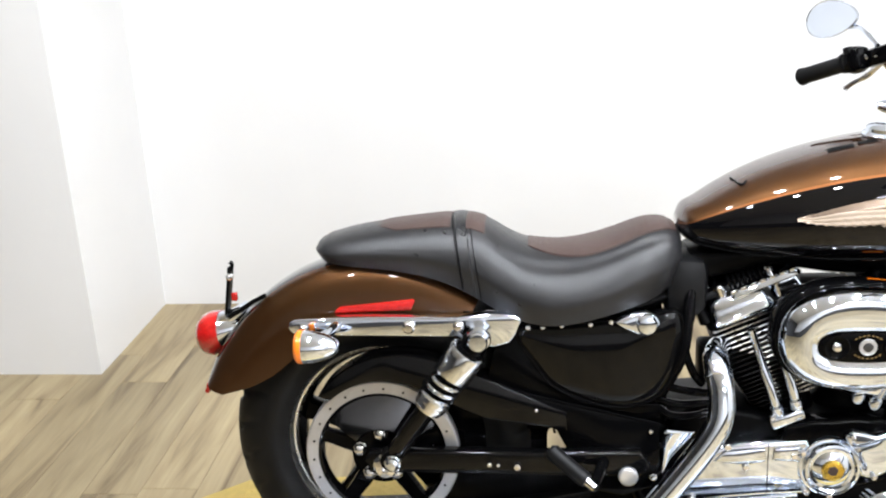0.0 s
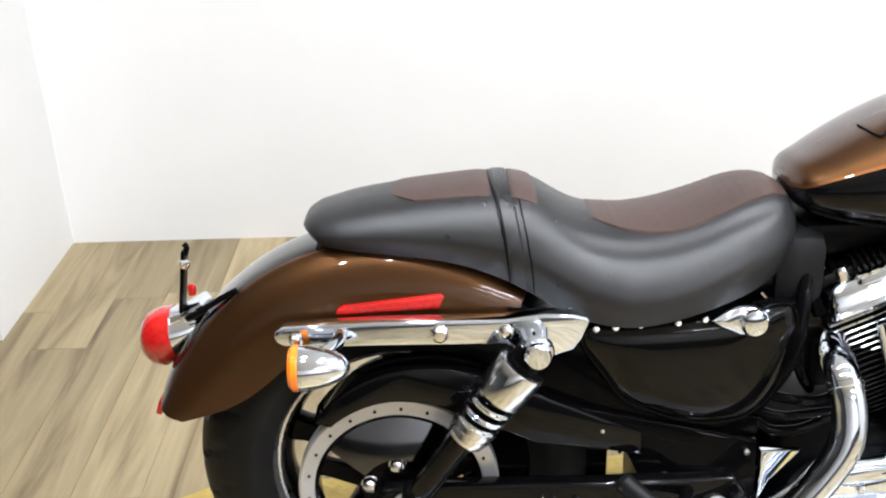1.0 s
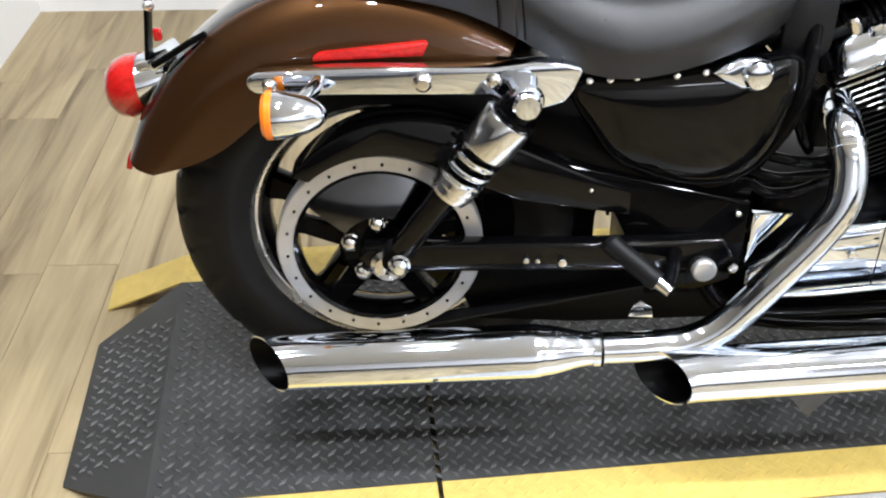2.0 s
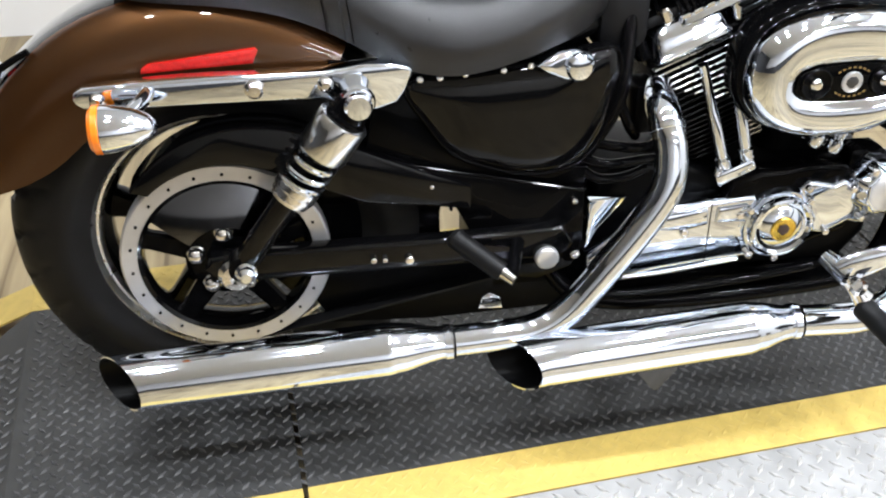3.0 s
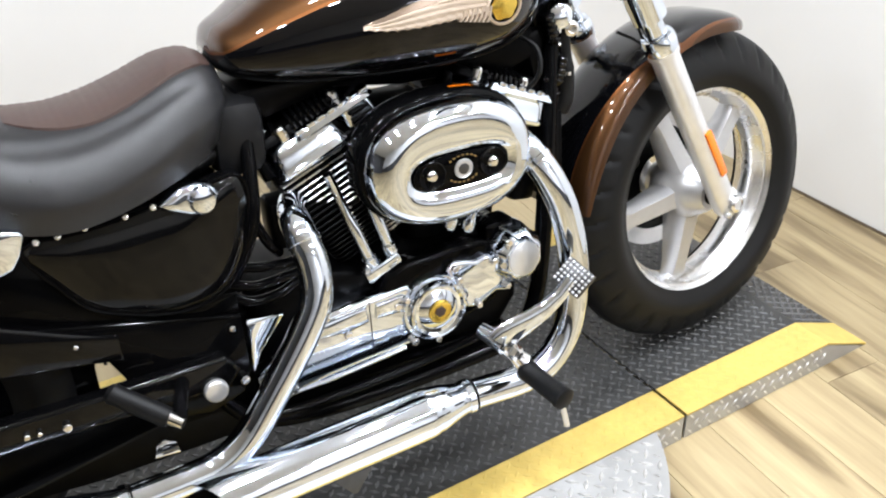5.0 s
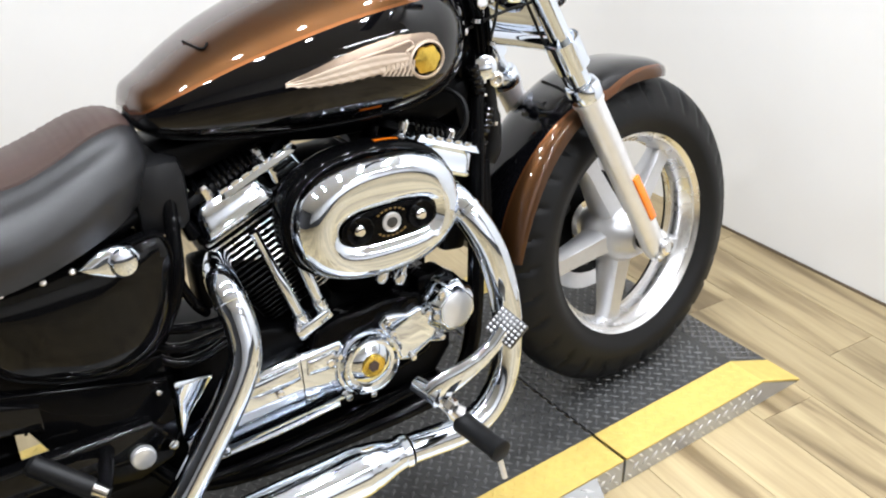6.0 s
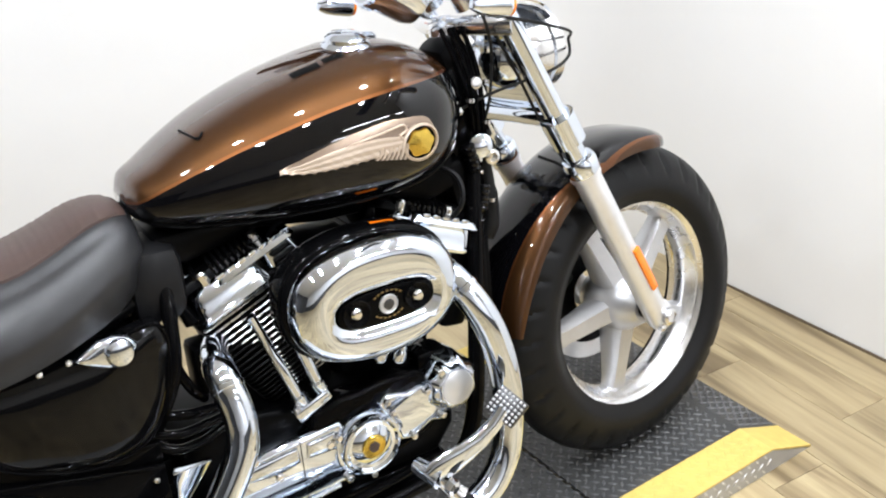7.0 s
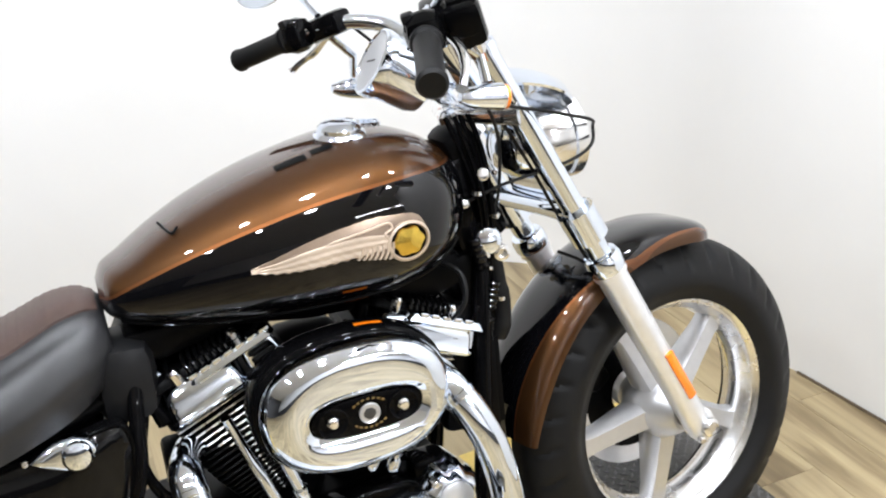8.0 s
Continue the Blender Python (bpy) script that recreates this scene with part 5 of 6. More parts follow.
def cylinder(crank_x, lean, name):
    d = Vector((math.sin(lean), 0, math.cos(lean)))
    e = Vector((math.cos(lean), 0, -math.sin(lean)))
    o = Vector((crank_x, 0, 0.29))

    def at(s, ee, y):
        v = o + d * s + e * ee
        return (v.x, y, v.z)

    def block(s0, s1, e0, e1, y0, y1, r, inset=0.0, bm=None):
        bm = bm or bmesh.new()
        k = min(r * 0.5, 0.003, (s1 - s0) * 0.3)
        rings = []
        for s, sh in ((s0, k), (s0 + k, 0), (s1 - k, inset), (s1, inset + k)):
            rings.append([at(s, a, b) for a, b in rounded_plate(e0 + sh, e1 - sh, y0 + sh, y1 - sh, r)])
        add_loft(bm, rings)
        return bm

    barrel = part(name, block(0.09, 0.345, -0.055, 0.055, -0.058, 0.058, 0.045), SATIN, bike, "black finned cylinder")
    count = 19
    for k in range(count):
        s = 0.138 + 0.0104 * k
        grow = 0.064 + 0.018 * min(1.0, k / 11)
        reach = 0.062 + 0.028 * min(1, k / 8)
        part("fin", block(s, s + 0.0040, -grow, grow, -reach, 0.085, 0.016), SATIN, barrel)
        drop = 0.325 - s
        left = -0.97 * grow if drop < 0.026 else min(-0.010, -0.078 + 0.068 * (drop - 0.026) / 0.055)
        pieces = [(left, 0.97 * grow)] if drop < 0.085 else [(left, left + 0.007), (0.030, 0.95 * grow)]
        for e0, e1 in pieces:
            part("fin_edge", block(s + 0.0006, s + 0.0036, e0, e1, -reach - 0.0015, -0.055, 0.002), FINEDGE, barrel, "machined fin edge")
    head = part("cylinder_head", block(0.330, 0.346, -0.086, 0.088, -0.094, 0.09, 0.02), SATIN, barrel, "black cylinder head")
    front = name == "front_cylinder"
    reach = 0.098 if front else 0.040
    tiers = []
    for s, grow in ((0.338, 0.000), (0.341, 0.004), (0.346, 0.005), (0.349, 0.002), (0.351, 0.0005), (0.365, -0.0015), (0.376, -0.0045), (0.383, -0.009), (0.388, -0.016), (0.390, -0.022)):
        tiers.append([at(s, a, b) for a, b in rounded_plate(-0.072 - grow, reach + grow, -0.105 - grow, 0.085, 0.013)])
    cover = part("rocker_cover", loft(tiers), CHROME, bike, "chrome rocker cover", angle=50)
    part("cover_step", block(0.348, 0.381, 0.052, 0.108, -0.099, 0.08, 0.014, 0.003), CHROME, cover)
    for k in range(0 if front else 3):
        part("cover_rib", block(0.347 + 0.011 * k, 0.352 + 0.011 * k, 0.062, 0.104 - 0.004 * k, -0.106, -0.09, 0.004), SATIN, cover)
    lid = part("rocker_lid", block(0.380, 0.393, -0.024, 0.112, -0.108, 0.085, 0.010, 0.004), CHROME, cover)
    for k in range(3, 8) if front else range(2, 9):
        e0 = -0.060 + 0.019 * k
        part("lid_tooth", block(0.390, 0.3965, e0, e0 + 0.015, -0.105, -0.085, 0.002), CHROME, lid)
    top = part("rocker_top", block(0.389, 0.403, -0.080, 0.052, -0.086, 0.07, 0.012, 0.004), SATIN, cover, "black ribbed rocker top")
    loop = [at(0.404, -0.045, -0.082), at(0.410, -0.040, -0.05), at(0.414, -0.034, -0.012), at(0.418, 0.0, -0.006), at(0.416, 0.046, -0.012), at(0.410, 0.052, -0.05), at(0.402, 0.050, -0.084)]
    part("loop_bracket", tube(smooth_line(loop, 4), 0.0042, 10), GLOSSCOVER, cover, "black loop bracket")
    for k in range(7):
        e0 = -0.016 + 0.0098 * k
        part("rib", tube(smooth_line([at(0.396, e0, -0.092), at(0.409, e0, -0.084), at(0.412, e0 + 0.002, -0.060), at(0.409, e0 + 0.004, -0.04)], 3), 0.0036, 8), GLOSSCOVER, top)
    part("rear_plate", block(0.402, 0.411, -0.082, -0.046, -0.058, 0.02, 0.006, 0.003), CHROME, cover)
    part("rear_block", block(0.346, 0.392, -0.096, -0.072, -0.088, 0.06, 0.008, 0.004), BLACK, cover, "black block behind the rocker cover")
    for ee, y in ((-0.036, -0.080), (0.060, -0.074), (-0.036, 0.06), (0.09, 0.06)):
        part("cover_bolt", lathe([(0.010, -0.012), (0.010, 0.006), (0.007, 0.010), (0.0, 0.011)], at(0.400, ee, y), d, 14), BOLT, cover)
    return at


rear_at = cylinder(0.838, radians(-22.5), "rear_cylinder")
front_at = cylinder(0.866, radians(22.5), "front_cylinder")

# pushrod tubes and tappet blocks
for low, high in (((0.764, -0.108, 0.402), (0.706, -0.108, 0.575)), ((0.797, -0.112, 0.418), (0.746, -0.112, 0.595)), ((0.905, -0.108, 0.43), (0.955, -0.108, 0.59)), ((0.935, -0.112, 0.42), (1.0, -0.112, 0.575))):
    a, b = Vector(low), Vector(high)
    part("pushrod_tube", lathe([(0.0105, 0), (0.0125, 0.004), (0.0125, 0.018), (0.0095, 0.022), (0.0095, (b - a).length * 0.55), (0.0078, (b - a).length * 0.57), (0.0078, (b - a).length)], a, b - a, 20), CHROME, engine, "chrome pushrod tube")
for c, t in (((0.779, -0.104, 0.398), 24), ((0.918, -0.104, 0.462), -10)):
    block = part("tappet_block", box(c, (0.066, 0.034, 0.022), 0.005, Matrix.Rotation(radians(-t), 4, "Y")), CHROME, engine, "chrome tappet block")
    for s in (-1, 1):
        v = Vector(c) + Matrix.Rotation(radians(-t), 3, "Y") @ Vector((s * 0.027, -0.012, 0.010))
        part("tappet_bolt", lathe(disc_profile(0.006, 0.010, 0.002), v, (0, -0.3, 1), 12), BOLT, block)
part("cam_case", slab([(0.76, 0.345), (0.775, 0.385), (0.82, 0.40), (0.86, 0.40), (0.90, 0.405), (0.96, 0.40), (1.0, 0.375), (1.01, 0.33), (0.98, 0.28), (0.90, 0.255), (0.83, 0.25), (0.79, 0.28)], -0.085, -0.126, 0.010, 3), BLACK, engine, "gloss black cam case")

# chrome side covers
sprocket = part("sprocket_cover", slab([(0.545, 0.275), (0.60, 0.318), (0.66, 0.350), (0.74, 0.358), (0.812, 0.362), (0.826, 0.345), (0.828, 0.30), (0.826, 0.262), (0.815, 0.248), (0.74, 0.244), (0.66, 0.236), (0.58, 0.224), (0.548, 0.234)], -0.088, -0.132, 0.010, 4), CHROME, engine, "chrome sprocket cover")
part("cover_ridge", slab([(0.64, 0.318), (0.66, 0.340), (0.735, 0.346), (0.738, 0.318), (0.70, 0.310)], -0.130, -0.137, 0.004), CHROME, sprocket)
part("cover_ridge", slab([(0.75, 0.320), (0.752, 0.346), (0.80, 0.350), (0.803, 0.318)], -0.130, -0.137, 0.004), CHROME, sprocket)
part("cover_joint", slab([(0.741, 0.250), (0.741, 0.354), (0.7425, 0.354), (0.7425, 0.250)], -0.1315, -0.133, 0.0003), SATIN, sprocket)
for x, z in ((0.79, 0.330), (0.70, 0.306), (0.60, 0.240), (0.815, 0.256), (0.665, 0.348)):
    part("cover_bolt", lathe(disc_profile(0.007, 0.008, 0.002), (x, -0.131, z), OUT, 14), BOLT, sprocket)
rail = part("cover_lip", tube(smooth_line([(0.545, -0.125, 0.226), (0.66, -0.128, 0.232), (0.80, -0.128, 0.246)], 4), 0.0045, 12), CHROME, sprocket)
timing = part("timing_cover", lathe([(0.052, -0.03), (0.053, 0.004), (0.050, 0.010), (0.046, 0.011), (0.042, 0.007), (0.036, 0.006), (0.030, 0.010), (0.022, 0.013), (0.0215, 0.011), (0, 0.011)], (0.857, -0.140, 0.309), OUT, 44), CHROME, engine, "round chrome timing cover with gold centre")
part("timing_badge", lathe([(0.0205, 0.010), (0.0205, 0.0145), (0.019, 0.0155), (0.016, 0.0145), (0.0, 0.0145)], (0.857, -0.140, 0.309), OUT, 36), GOLD, timing, "gold medallion")
part("badge_shape", slab([(0.857 + 0.010 * math.cos(a), 0.309 + 0.010 * math.sin(a)) for a in (math.pi / 3 * k + 0.2 for k in range(6))], -0.1535, -0.1562, 0.0006), BROWNVINYL, timing)
for a in (40, 150, 270):
    part("timing_bolt", lathe(disc_profile(0.006, 0.008, 0.002), (0.857 + 0.060 * math.cos(radians(a)), -0.136, 0.309 + 0.060 * math.sin(radians(a))), OUT, 12), BOLT, timing)
part("timing_flange", lathe([(0.058, -0.02), (0.060, -0.004), (0.058, 0.0), (0.05, 0.0)], (0.857, -0.138, 0.309), OUT, 40), CHROME, timing)
gear = part("gear_cover", slab([(0.880, 0.372), (0.895, 0.384), (0.915, 0.380), (0.935, 0.374), (0.955, 0.380), (0.972, 0.372), (0.990, 0.345), (1.002, 0.315), (0.992, 0.300), (0.972, 0.306), (0.955, 0.296), (0.935, 0.286), (0.912, 0.292), (0.905, 0.318), (0.892, 0.345)], -0.118, -0.142, 0.007, 3), CHROME, engine, "chrome gear case cover")
for x, z in ((0.893, 0.373), (0.968, 0.366), (0.993, 0.312), (0.935, 0.293)):
    part("cover_bolt", lathe(disc_profile(0.006, 0.008, 0.002), (x, -0.141, z), OUT, 12), BOLT, gear)
oil_filter = part("oil_filter", lathe([(0.034, -0.085), (0.053, -0.075), (0.055, -0.030), (0.050, -0.006), (0.038, 0.010), (0.034, 0.0125), (0.031, 0.0125), (0, 0.0125)], (1.018, -0.146, 0.362), (0.06, -1, 0.04), 64, flute=8, depth=0.08), CHROME, engine, "fluted chrome oil filter")
part("filter_face", lathe([(0.0305, 0.012), (0.0305, 0.0145), (0.029, 0.0155), (0, 0.0155)], (1.018, -0.146, 0.362), (0.06, -1, 0.04), 36), BRUSHED, oil_filter)
part("filter_mount", box((1.0, -0.09, 0.385), (0.06, 0.05, 0.07), 0.01), BLACK, engine)
part("filter_bolt", lathe(disc_profile(0.007, 0.02, 0.003), (0.985, -0.15, 0.405), OUT, 12), BOLT, engine)

# air cleaner
AC = (0.879, 0.579)
backing = part("air_cleaner", slab(oval(AC[0] - 0.002, AC[1] + 0.002, 0.146, 0.103, 2.35, 64), -0.115, -0.168, 0.012, 3), BLACK, bike, "oval chrome air cleaner on black backing")


def ac_ring(r, y, grow=0.0):
    return [(x, y, z) for x, z in oval(AC[0], AC[1], 0.139 * r + grow, 0.096 * r + grow, 2.35, 64)]


cover_rings = [ac_ring(1.0, -0.166), ac_ring(1.005, -0.176), ac_ring(0.985, -0.187), ac_ring(0.94, -0.197), ac_ring(0.86, -0.205), ac_ring(0.77, -0.2085), ac_ring(0.72, -0.209)]
slot0 = oval(AC[0] + 0.008, AC[1] - 0.008, 0.100, 0.046, 3.2, 64)
slot1 = oval(AC[0] + 0.008, AC[1] - 0.008, 0.089, 0.036, 2.8, 64)
slot2 = oval(AC[0] + 0.008, AC[1] - 0.008, 0.083, 0.030, 2.7, 64)
cover_rings += [[(x, -0.2095, z) for x, z in slot0], [(x, -0.2065, z) for x, z in slot1], [(x, -0.198, z) for x, z in slot2]]
part("cover", loft(cover_rings, True, True), CHROME, backing, "polished chrome oval cover", angle=60)
part("inset_panel", slab(oval(AC[0] + 0.008, AC[1] - 0.008, 0.081, 0.0280, 2.7, 48), -0.198, -0.2015, 0.001), BLACK, backing, "black inset panel")
for x in (-0.052, 0.052):
    part("screw_recess", lathe([(0.0235, 0), (0.0235, 0.0025), (0.0215, 0.0035), (0.017, 0.001), (0, 0.001)], (AC[0] + 0.008 + x, -0.2013, AC[1] - 0.007), OUT, 28), BLACK, backing)
    part("screw", lathe([(0.009, 0), (0.009, 0.004), (0.006, 0.008), (0, 0.009)], (AC[0] + 0.008 + x, -0.2013, AC[1] - 0.007), OUT, 18), BOLT, backing, "domed chrome screw")
part("centre_badge", lathe([(0.0155, 0), (0.0155, 0.002), (0.014, 0.003), (0.013, 0.002), (0, 0.002)], (AC[0] + 0.010, -0.2013, AC[1] - 0.007), OUT, 30), GREYCAST, backing, "round silver badge")
part("badge_shape", slab([(AC[0] + 0.010 + a, AC[1] - 0.007 + b) for a, b in ((-0.009, 0.003), (-0.004, 0.008), (0.004, 0.008), (0.009, 0.003), (0.009, -0.003), (0.003, -0.009), (-0.003, -0.009), (-0.009, -0.003))], -0.2032, -0.2038, 0.0002), DARKZINC, backing)
for s, n in ((1, 7), (-1, 7)):  # unreadable lettering round the badge
    for k in range(n):
        a = radians(90 * s + (k - (n - 1) / 2) * 15)
        c = (AC[0] + 0.010 + 0.030 * math.cos(a), -0.2018, AC[1] - 0.007 + 0.0215 * math.sin(a))
        part("lettering", box(c, (0.0042, 0.0006, 0.0026), 0, Matrix.Rotation(-(a - math.pi / 2 * s) * 0.7, 4, "Y")), LETTERS, backing, "worn gold lettering")
label_x = [(0.897 + 0.040 * k / 8) for k in range(9)]
part("warning_label", loft([[(x, y, AC[1] + 0.002 + 0.1045 * (1 - abs((x - AC[0]) / 0.146) ** 2.35) ** (1 / 2.35)) for x in label_x] for y in (-0.146, -0.151, -0.156)], False, False), AMBER, backing, "orange warning label")
part("intake", tube([(0.855, -0.115, 0.595), (0.853, -0.06, 0.60), (0.852, 0.0, 0.60)], [0.05, 0.045, 0.04], 24), SATIN, engine, "black intake")
part("carburettor_body", box((0.85, -0.045, 0.60), (0.09, 0.09, 0.12), 0.012), SATIN, engine)
part("bracket", box((0.905, -0.115, 0.470), (0.05, 0.02, 0.025), 0.005), CHROME, engine, "small chrome bracket")

# ---- exhausts ----
def muffler(name, x0, x1, x2, zc0, zc1, y0, y1, r, r2, label):
    def centre(x):
        f = (x - x0) / (x2 - x0)
        return y0 + (y1 - y0) * f, zc0 + (zc1 - zc0) * f
    n = 40
    def ring(x, rad, cut=0.0):
        y, z = centre(x)
        return [(x - cut * math.cos(w), y + rad * math.cos(w), z + rad * math.sin(w)) for w in (2 * math.pi * i / n for i in range(n))]
    cut = 0.034
    rings = [ring(x0 + cut, r - 0.0025, cut), ring(x0 + cut, r, cut), ring(x0 + 0.08, r), ring(x1 - 0.01, r), ring(x1, r * 0.985), ring(x1 + 0.004, r * 0.95)]
    for k in range(1, 7):
        f = k / 6
        rings.append(ring(x1 + (x2 - x1) * f, r * 0.95 + (r2 - r * 0.95) * (0.5 - 0.5 * math.cos(math.pi * f))))
    ob = part(name, loft(rings, True, False), CHROME, bike, label, angle=50)
    inner = [ring(x0 + cut, r - 0.0025, cut), ring(x0 + 0.10, r - 0.004), ring(x0 + 0.22, r - 0.005)]
    bm = loft(inner, True, False)
    part("tip_inside", bm, SATIN, ob, "satin black inside of the tip")
    y, z = centre(x0 + 0.2)
    part("baffle", lathe([(r - 0.004, 0), (0, 0)], (x0 + 0.2, y, z), (1, 0, 0), 32), SATIN, ob)
    y, z = centre(x2)
    part("clamp_band", lathe([(r2 + 0.0005, -0.008), (r2 + 0.0025, -0.007), (r2 + 0.0025, 0.004), (r2 + 0.0005, 0.005)], (x2, y, z), (1, 0, (zc1 - zc0) / (x2 - x0)), 32), CHROME, ob)
    part("joint_gap", lathe([(r2 + 0.0012, 0.0055), (r2 + 0.0012, 0.0085)], (x2, y, z), (1, 0, 0), 32), SATIN, ob)
    return ob


muffler("rear_muffler", -0.211, 0.225, 0.310, 0.178, 0.197, -0.212, -0.213, 0.042, 0.0255, "slash-cut chrome rear muffler")
muffler("front_muffler", 0.372, 0.785, 0.858, 0.166, 0.186, -0.246, -0.232, 0.042, 0.0265, "slash-cut chrome front muffler")
p1 = smooth_line([(0.305, -0.213, 0.197), (0.38, -0.213, 0.200), (0.445, -0.212, 0.206), (0.50, -0.210, 0.238), (0.56, -0.207, 0.312), (0.613, -0.203, 0.385), (0.636, -0.198, 0.43), (0.640, -0.188, 0.472), (0.636, -0.172, 0.508), (0.636, -0.145, 0.528), (0.645, -0.10, 0.532), (0.665, -0.06, 0.530)], 6)
pipe = part("rear_exhaust_pipe", tube(p1, [0.0245] * 56 + [0.0225] * (len(p1) - 56), 24), CHROME, bike, "bent chrome rear exhaust pipe")
for k in (48,):
    a, b = Vector(p1[k]), Vector(p1[k + 1])
    part("shield_clamp", lathe([(0.025, -0.005), (0.0262, -0.004), (0.0262, 0.004), (0.025, 0.005)], a, b - a, 28), CHROME, pipe)
    part("clamp_screw", box(a + Vector((0.004, 0.02, -0.026)), (0.014, 0.01, 0.008), 0.002), BOLT, pipe)
p2 = smooth_line([(0.852, -0.232, 0.186), (0.91, -0.228, 0.180), (0.965, -0.224, 0.175), (1.010, -0.22, 0.182), (1.047, -0.216, 0.208), (1.073, -0.212, 0.252), (1.085, -0.208, 0.32), (1.083, -0.204, 0.39), (1.070, -0.198, 0.46), (1.050, -0.186, 0.515), (1.030, -0.165, 0.553), (1.015, -0.13, 0.572), (1.0, -0.08, 0.575)], 6)
pipe = part("front_exhaust_pipe", tube(p2, 0.0255, 24), CHROME, bike, "curved chrome front exhaust pipe")
for k in (58,):
    a, b = Vector(p2[k]), Vector(p2[k + 1])
    part("shield_clamp", lathe([(0.026, -0.005), (0.0272, -0.004), (0.0272, 0.004), (0.026, 0.005)], a, b - a, 28), CHROME, pipe)
    part("clamp_screw", box(a + Vector((0.004, 0.024, -0.014)), (0.014, 0.01, 0.008), 0.002), BOLT, pipe)
part("exhaust_bracket", slab([(0.366, 0.215), (0.372, 0.236), (0.385, 0.242), (0.402, 0.232), (0.405, 0.212)], -0.150, -0.158, 0.002), BOLT, bike, "zinc exhaust bracket")
part("exhaust_hanger", box((0.64, -0.225, 0.130), (0.07, 0.012, 0.030), 0.004), SATIN, bike)

# ---- foot controls ----
arm_rows = []
for x, z, w, y in ((0.900, 0.290, 0.018, -0.258), (0.915, 0.297, 0.024, -0.262), (0.935, 0.308, 0.023, -0.267), (0.960, 0.319, 0.019, -0.271), (0.985, 0.332, 0.015, -0.275), (1.010, 0.351, 0.0125, -0.278), (1.028, 0.372, 0.012, -0.280)):
    across = Vector((-0.55, 0.05, 0.83)).normalized()
    c = Vector((x, y, z))
    arm_rows.append([c + across * (w * math.cos(a)) + Vector((0.1, -1, 0)).normalized() * (0.010 * math.sin(a)) for a in (2 * math.pi * i / 18 for i in range(18))])
pedal = part("brake_pedal", loft(arm_rows), CHROME, bike, "chrome brake pedal arm")
n = Vector((-0.62, -0.55, 0.55)).normalized()
ax = Vector((0.70, 0.0, -0.72))
ax = (ax - n * ax.dot(n)).normalized()
ay = n.cross(ax)
basis = Matrix((ax, ay, n)).transposed().to_4x4()
pc = Vector((1.036, -0.280, 0.375))
pad = part("pedal_pad", box(pc, (0.054, 0.046, 0.012), 0.003, basis), DARKZINC, pedal, "chequered metal pedal pad")
for i in range(7):
    for j in range(6):
        part("stud", box(pc + ax * (-0.0228 + 0.0076 * i) + ay * (-0.0190 + 0.0076 * j) + n * 0.0065, (0.0044, 0.0044, 0.0036), 0.0008, basis), GREYCAST, pad)
part("pedal_pivot", tube([(0.893, -0.225, 0.298), (0.912, -0.268, 0.286)], [0.013, 0.017], 22), CHROME, pedal, "chrome pivot housing")
part("pivot_nut", lathe([(0.013, 0), (0.013, 0.012), (0.008, 0.016), (0, 0.016)], (0.926, -0.268, 0.270), (0.3, -1, -0.3), 6), BOLT, pedal)
peg = part("rider_peg", lathe([(0.014, 0), (0.0185, 0.003), (0.0185, 0.016), (0.0175, 0.019), (0.0175, 0.085), (0.019, 0.088), (0.019, 0.096), (0.014, 0.099), (0, 0.099)], (0.946, -0.268, 0.229), (0.17, -1, -0.13), 26), RUBBER, bike, "black rubber rider foot peg")
part("peg_clevis", tube([(0.920, -0.250, 0.278), (0.934, -0.258, 0.256), (0.946, -0.264, 0.240)], [0.016, 0.013, 0.017], 16), BOLT, peg, "zinc peg clevis")
part("peg_feeler", tube([(0.960, -0.358, 0.205), (0.966, -0.362, 0.166)], 0.0048, 12), WHITEMETAL, peg, "bright zinc feeler pin")
ppeg = part("passenger_peg", tube([(0.327, -0.145, 0.345), (0.331, -0.149, 0.342), (0.336, -0.153, 0.338), (0.388, -0.196, 0.309), (0.394, -0.200, 0.306)], [0.012, 0.0165, 0.0155, 0.0155, 0.014], 20), RUBBER, bike, "black rubber passenger peg")
part("peg_tip", tube([(0.393, -0.199, 0.307), (0.410, -0.214, 0.298)], [0.011, 0.009], 14), BOLT, ppeg, "chrome peg pivot")
part("peg_bracket", tube([(0.408, -0.20, 0.30), (0.43, -0.14, 0.32)], 0.011, 12), BLACK, ppeg)

# ---- frame, black covers, hoses ----
for side in (1, -1):
    def put(bm):
        return bm if side == 1 else mirrored(bm)
    part("frame_rail", put(tube(smooth_line([(1.155, -0.030, 0.80), (1.135, -0.065, 0.70), (1.115, -0.085, 0.55), (1.095, -0.10, 0.38), (1.07, -0.105, 0.24), (1.02, -0.11, 0.185), (0.92, -0.115, 0.172), (0.70, -0.118, 0.170), (0.56, -0.105, 0.180), (0.50, -0.09, 0.23), (0.49, -0.085, 0.30)], 5), 0.0155, 16)), BLACK, bike, "gloss black frame tube")
    part("frame_rail", put(tube(smooth_line([(0.49, -0.085, 0.29), (0.505, -0.085, 0.38), (0.545, -0.10, 0.45), (0.578, -0.118, 0.53), (0.590, -0.105, 0.61), (0.60, -0.07, 0.67)], 5), 0.011, 16)), BLACK, bike, "gloss black frame tube")
    part("frame_rail", put(tube(smooth_line([(0.60, -0.060, 0.650), (0.48, -0.080, 0.610), (0.36, -0.088, 0.590), (0.26, -0.095, 0.585), (0.16, -0.10, 0.60)], 5), 0.0135, 14)), BLACK, bike, "gloss black frame tube")
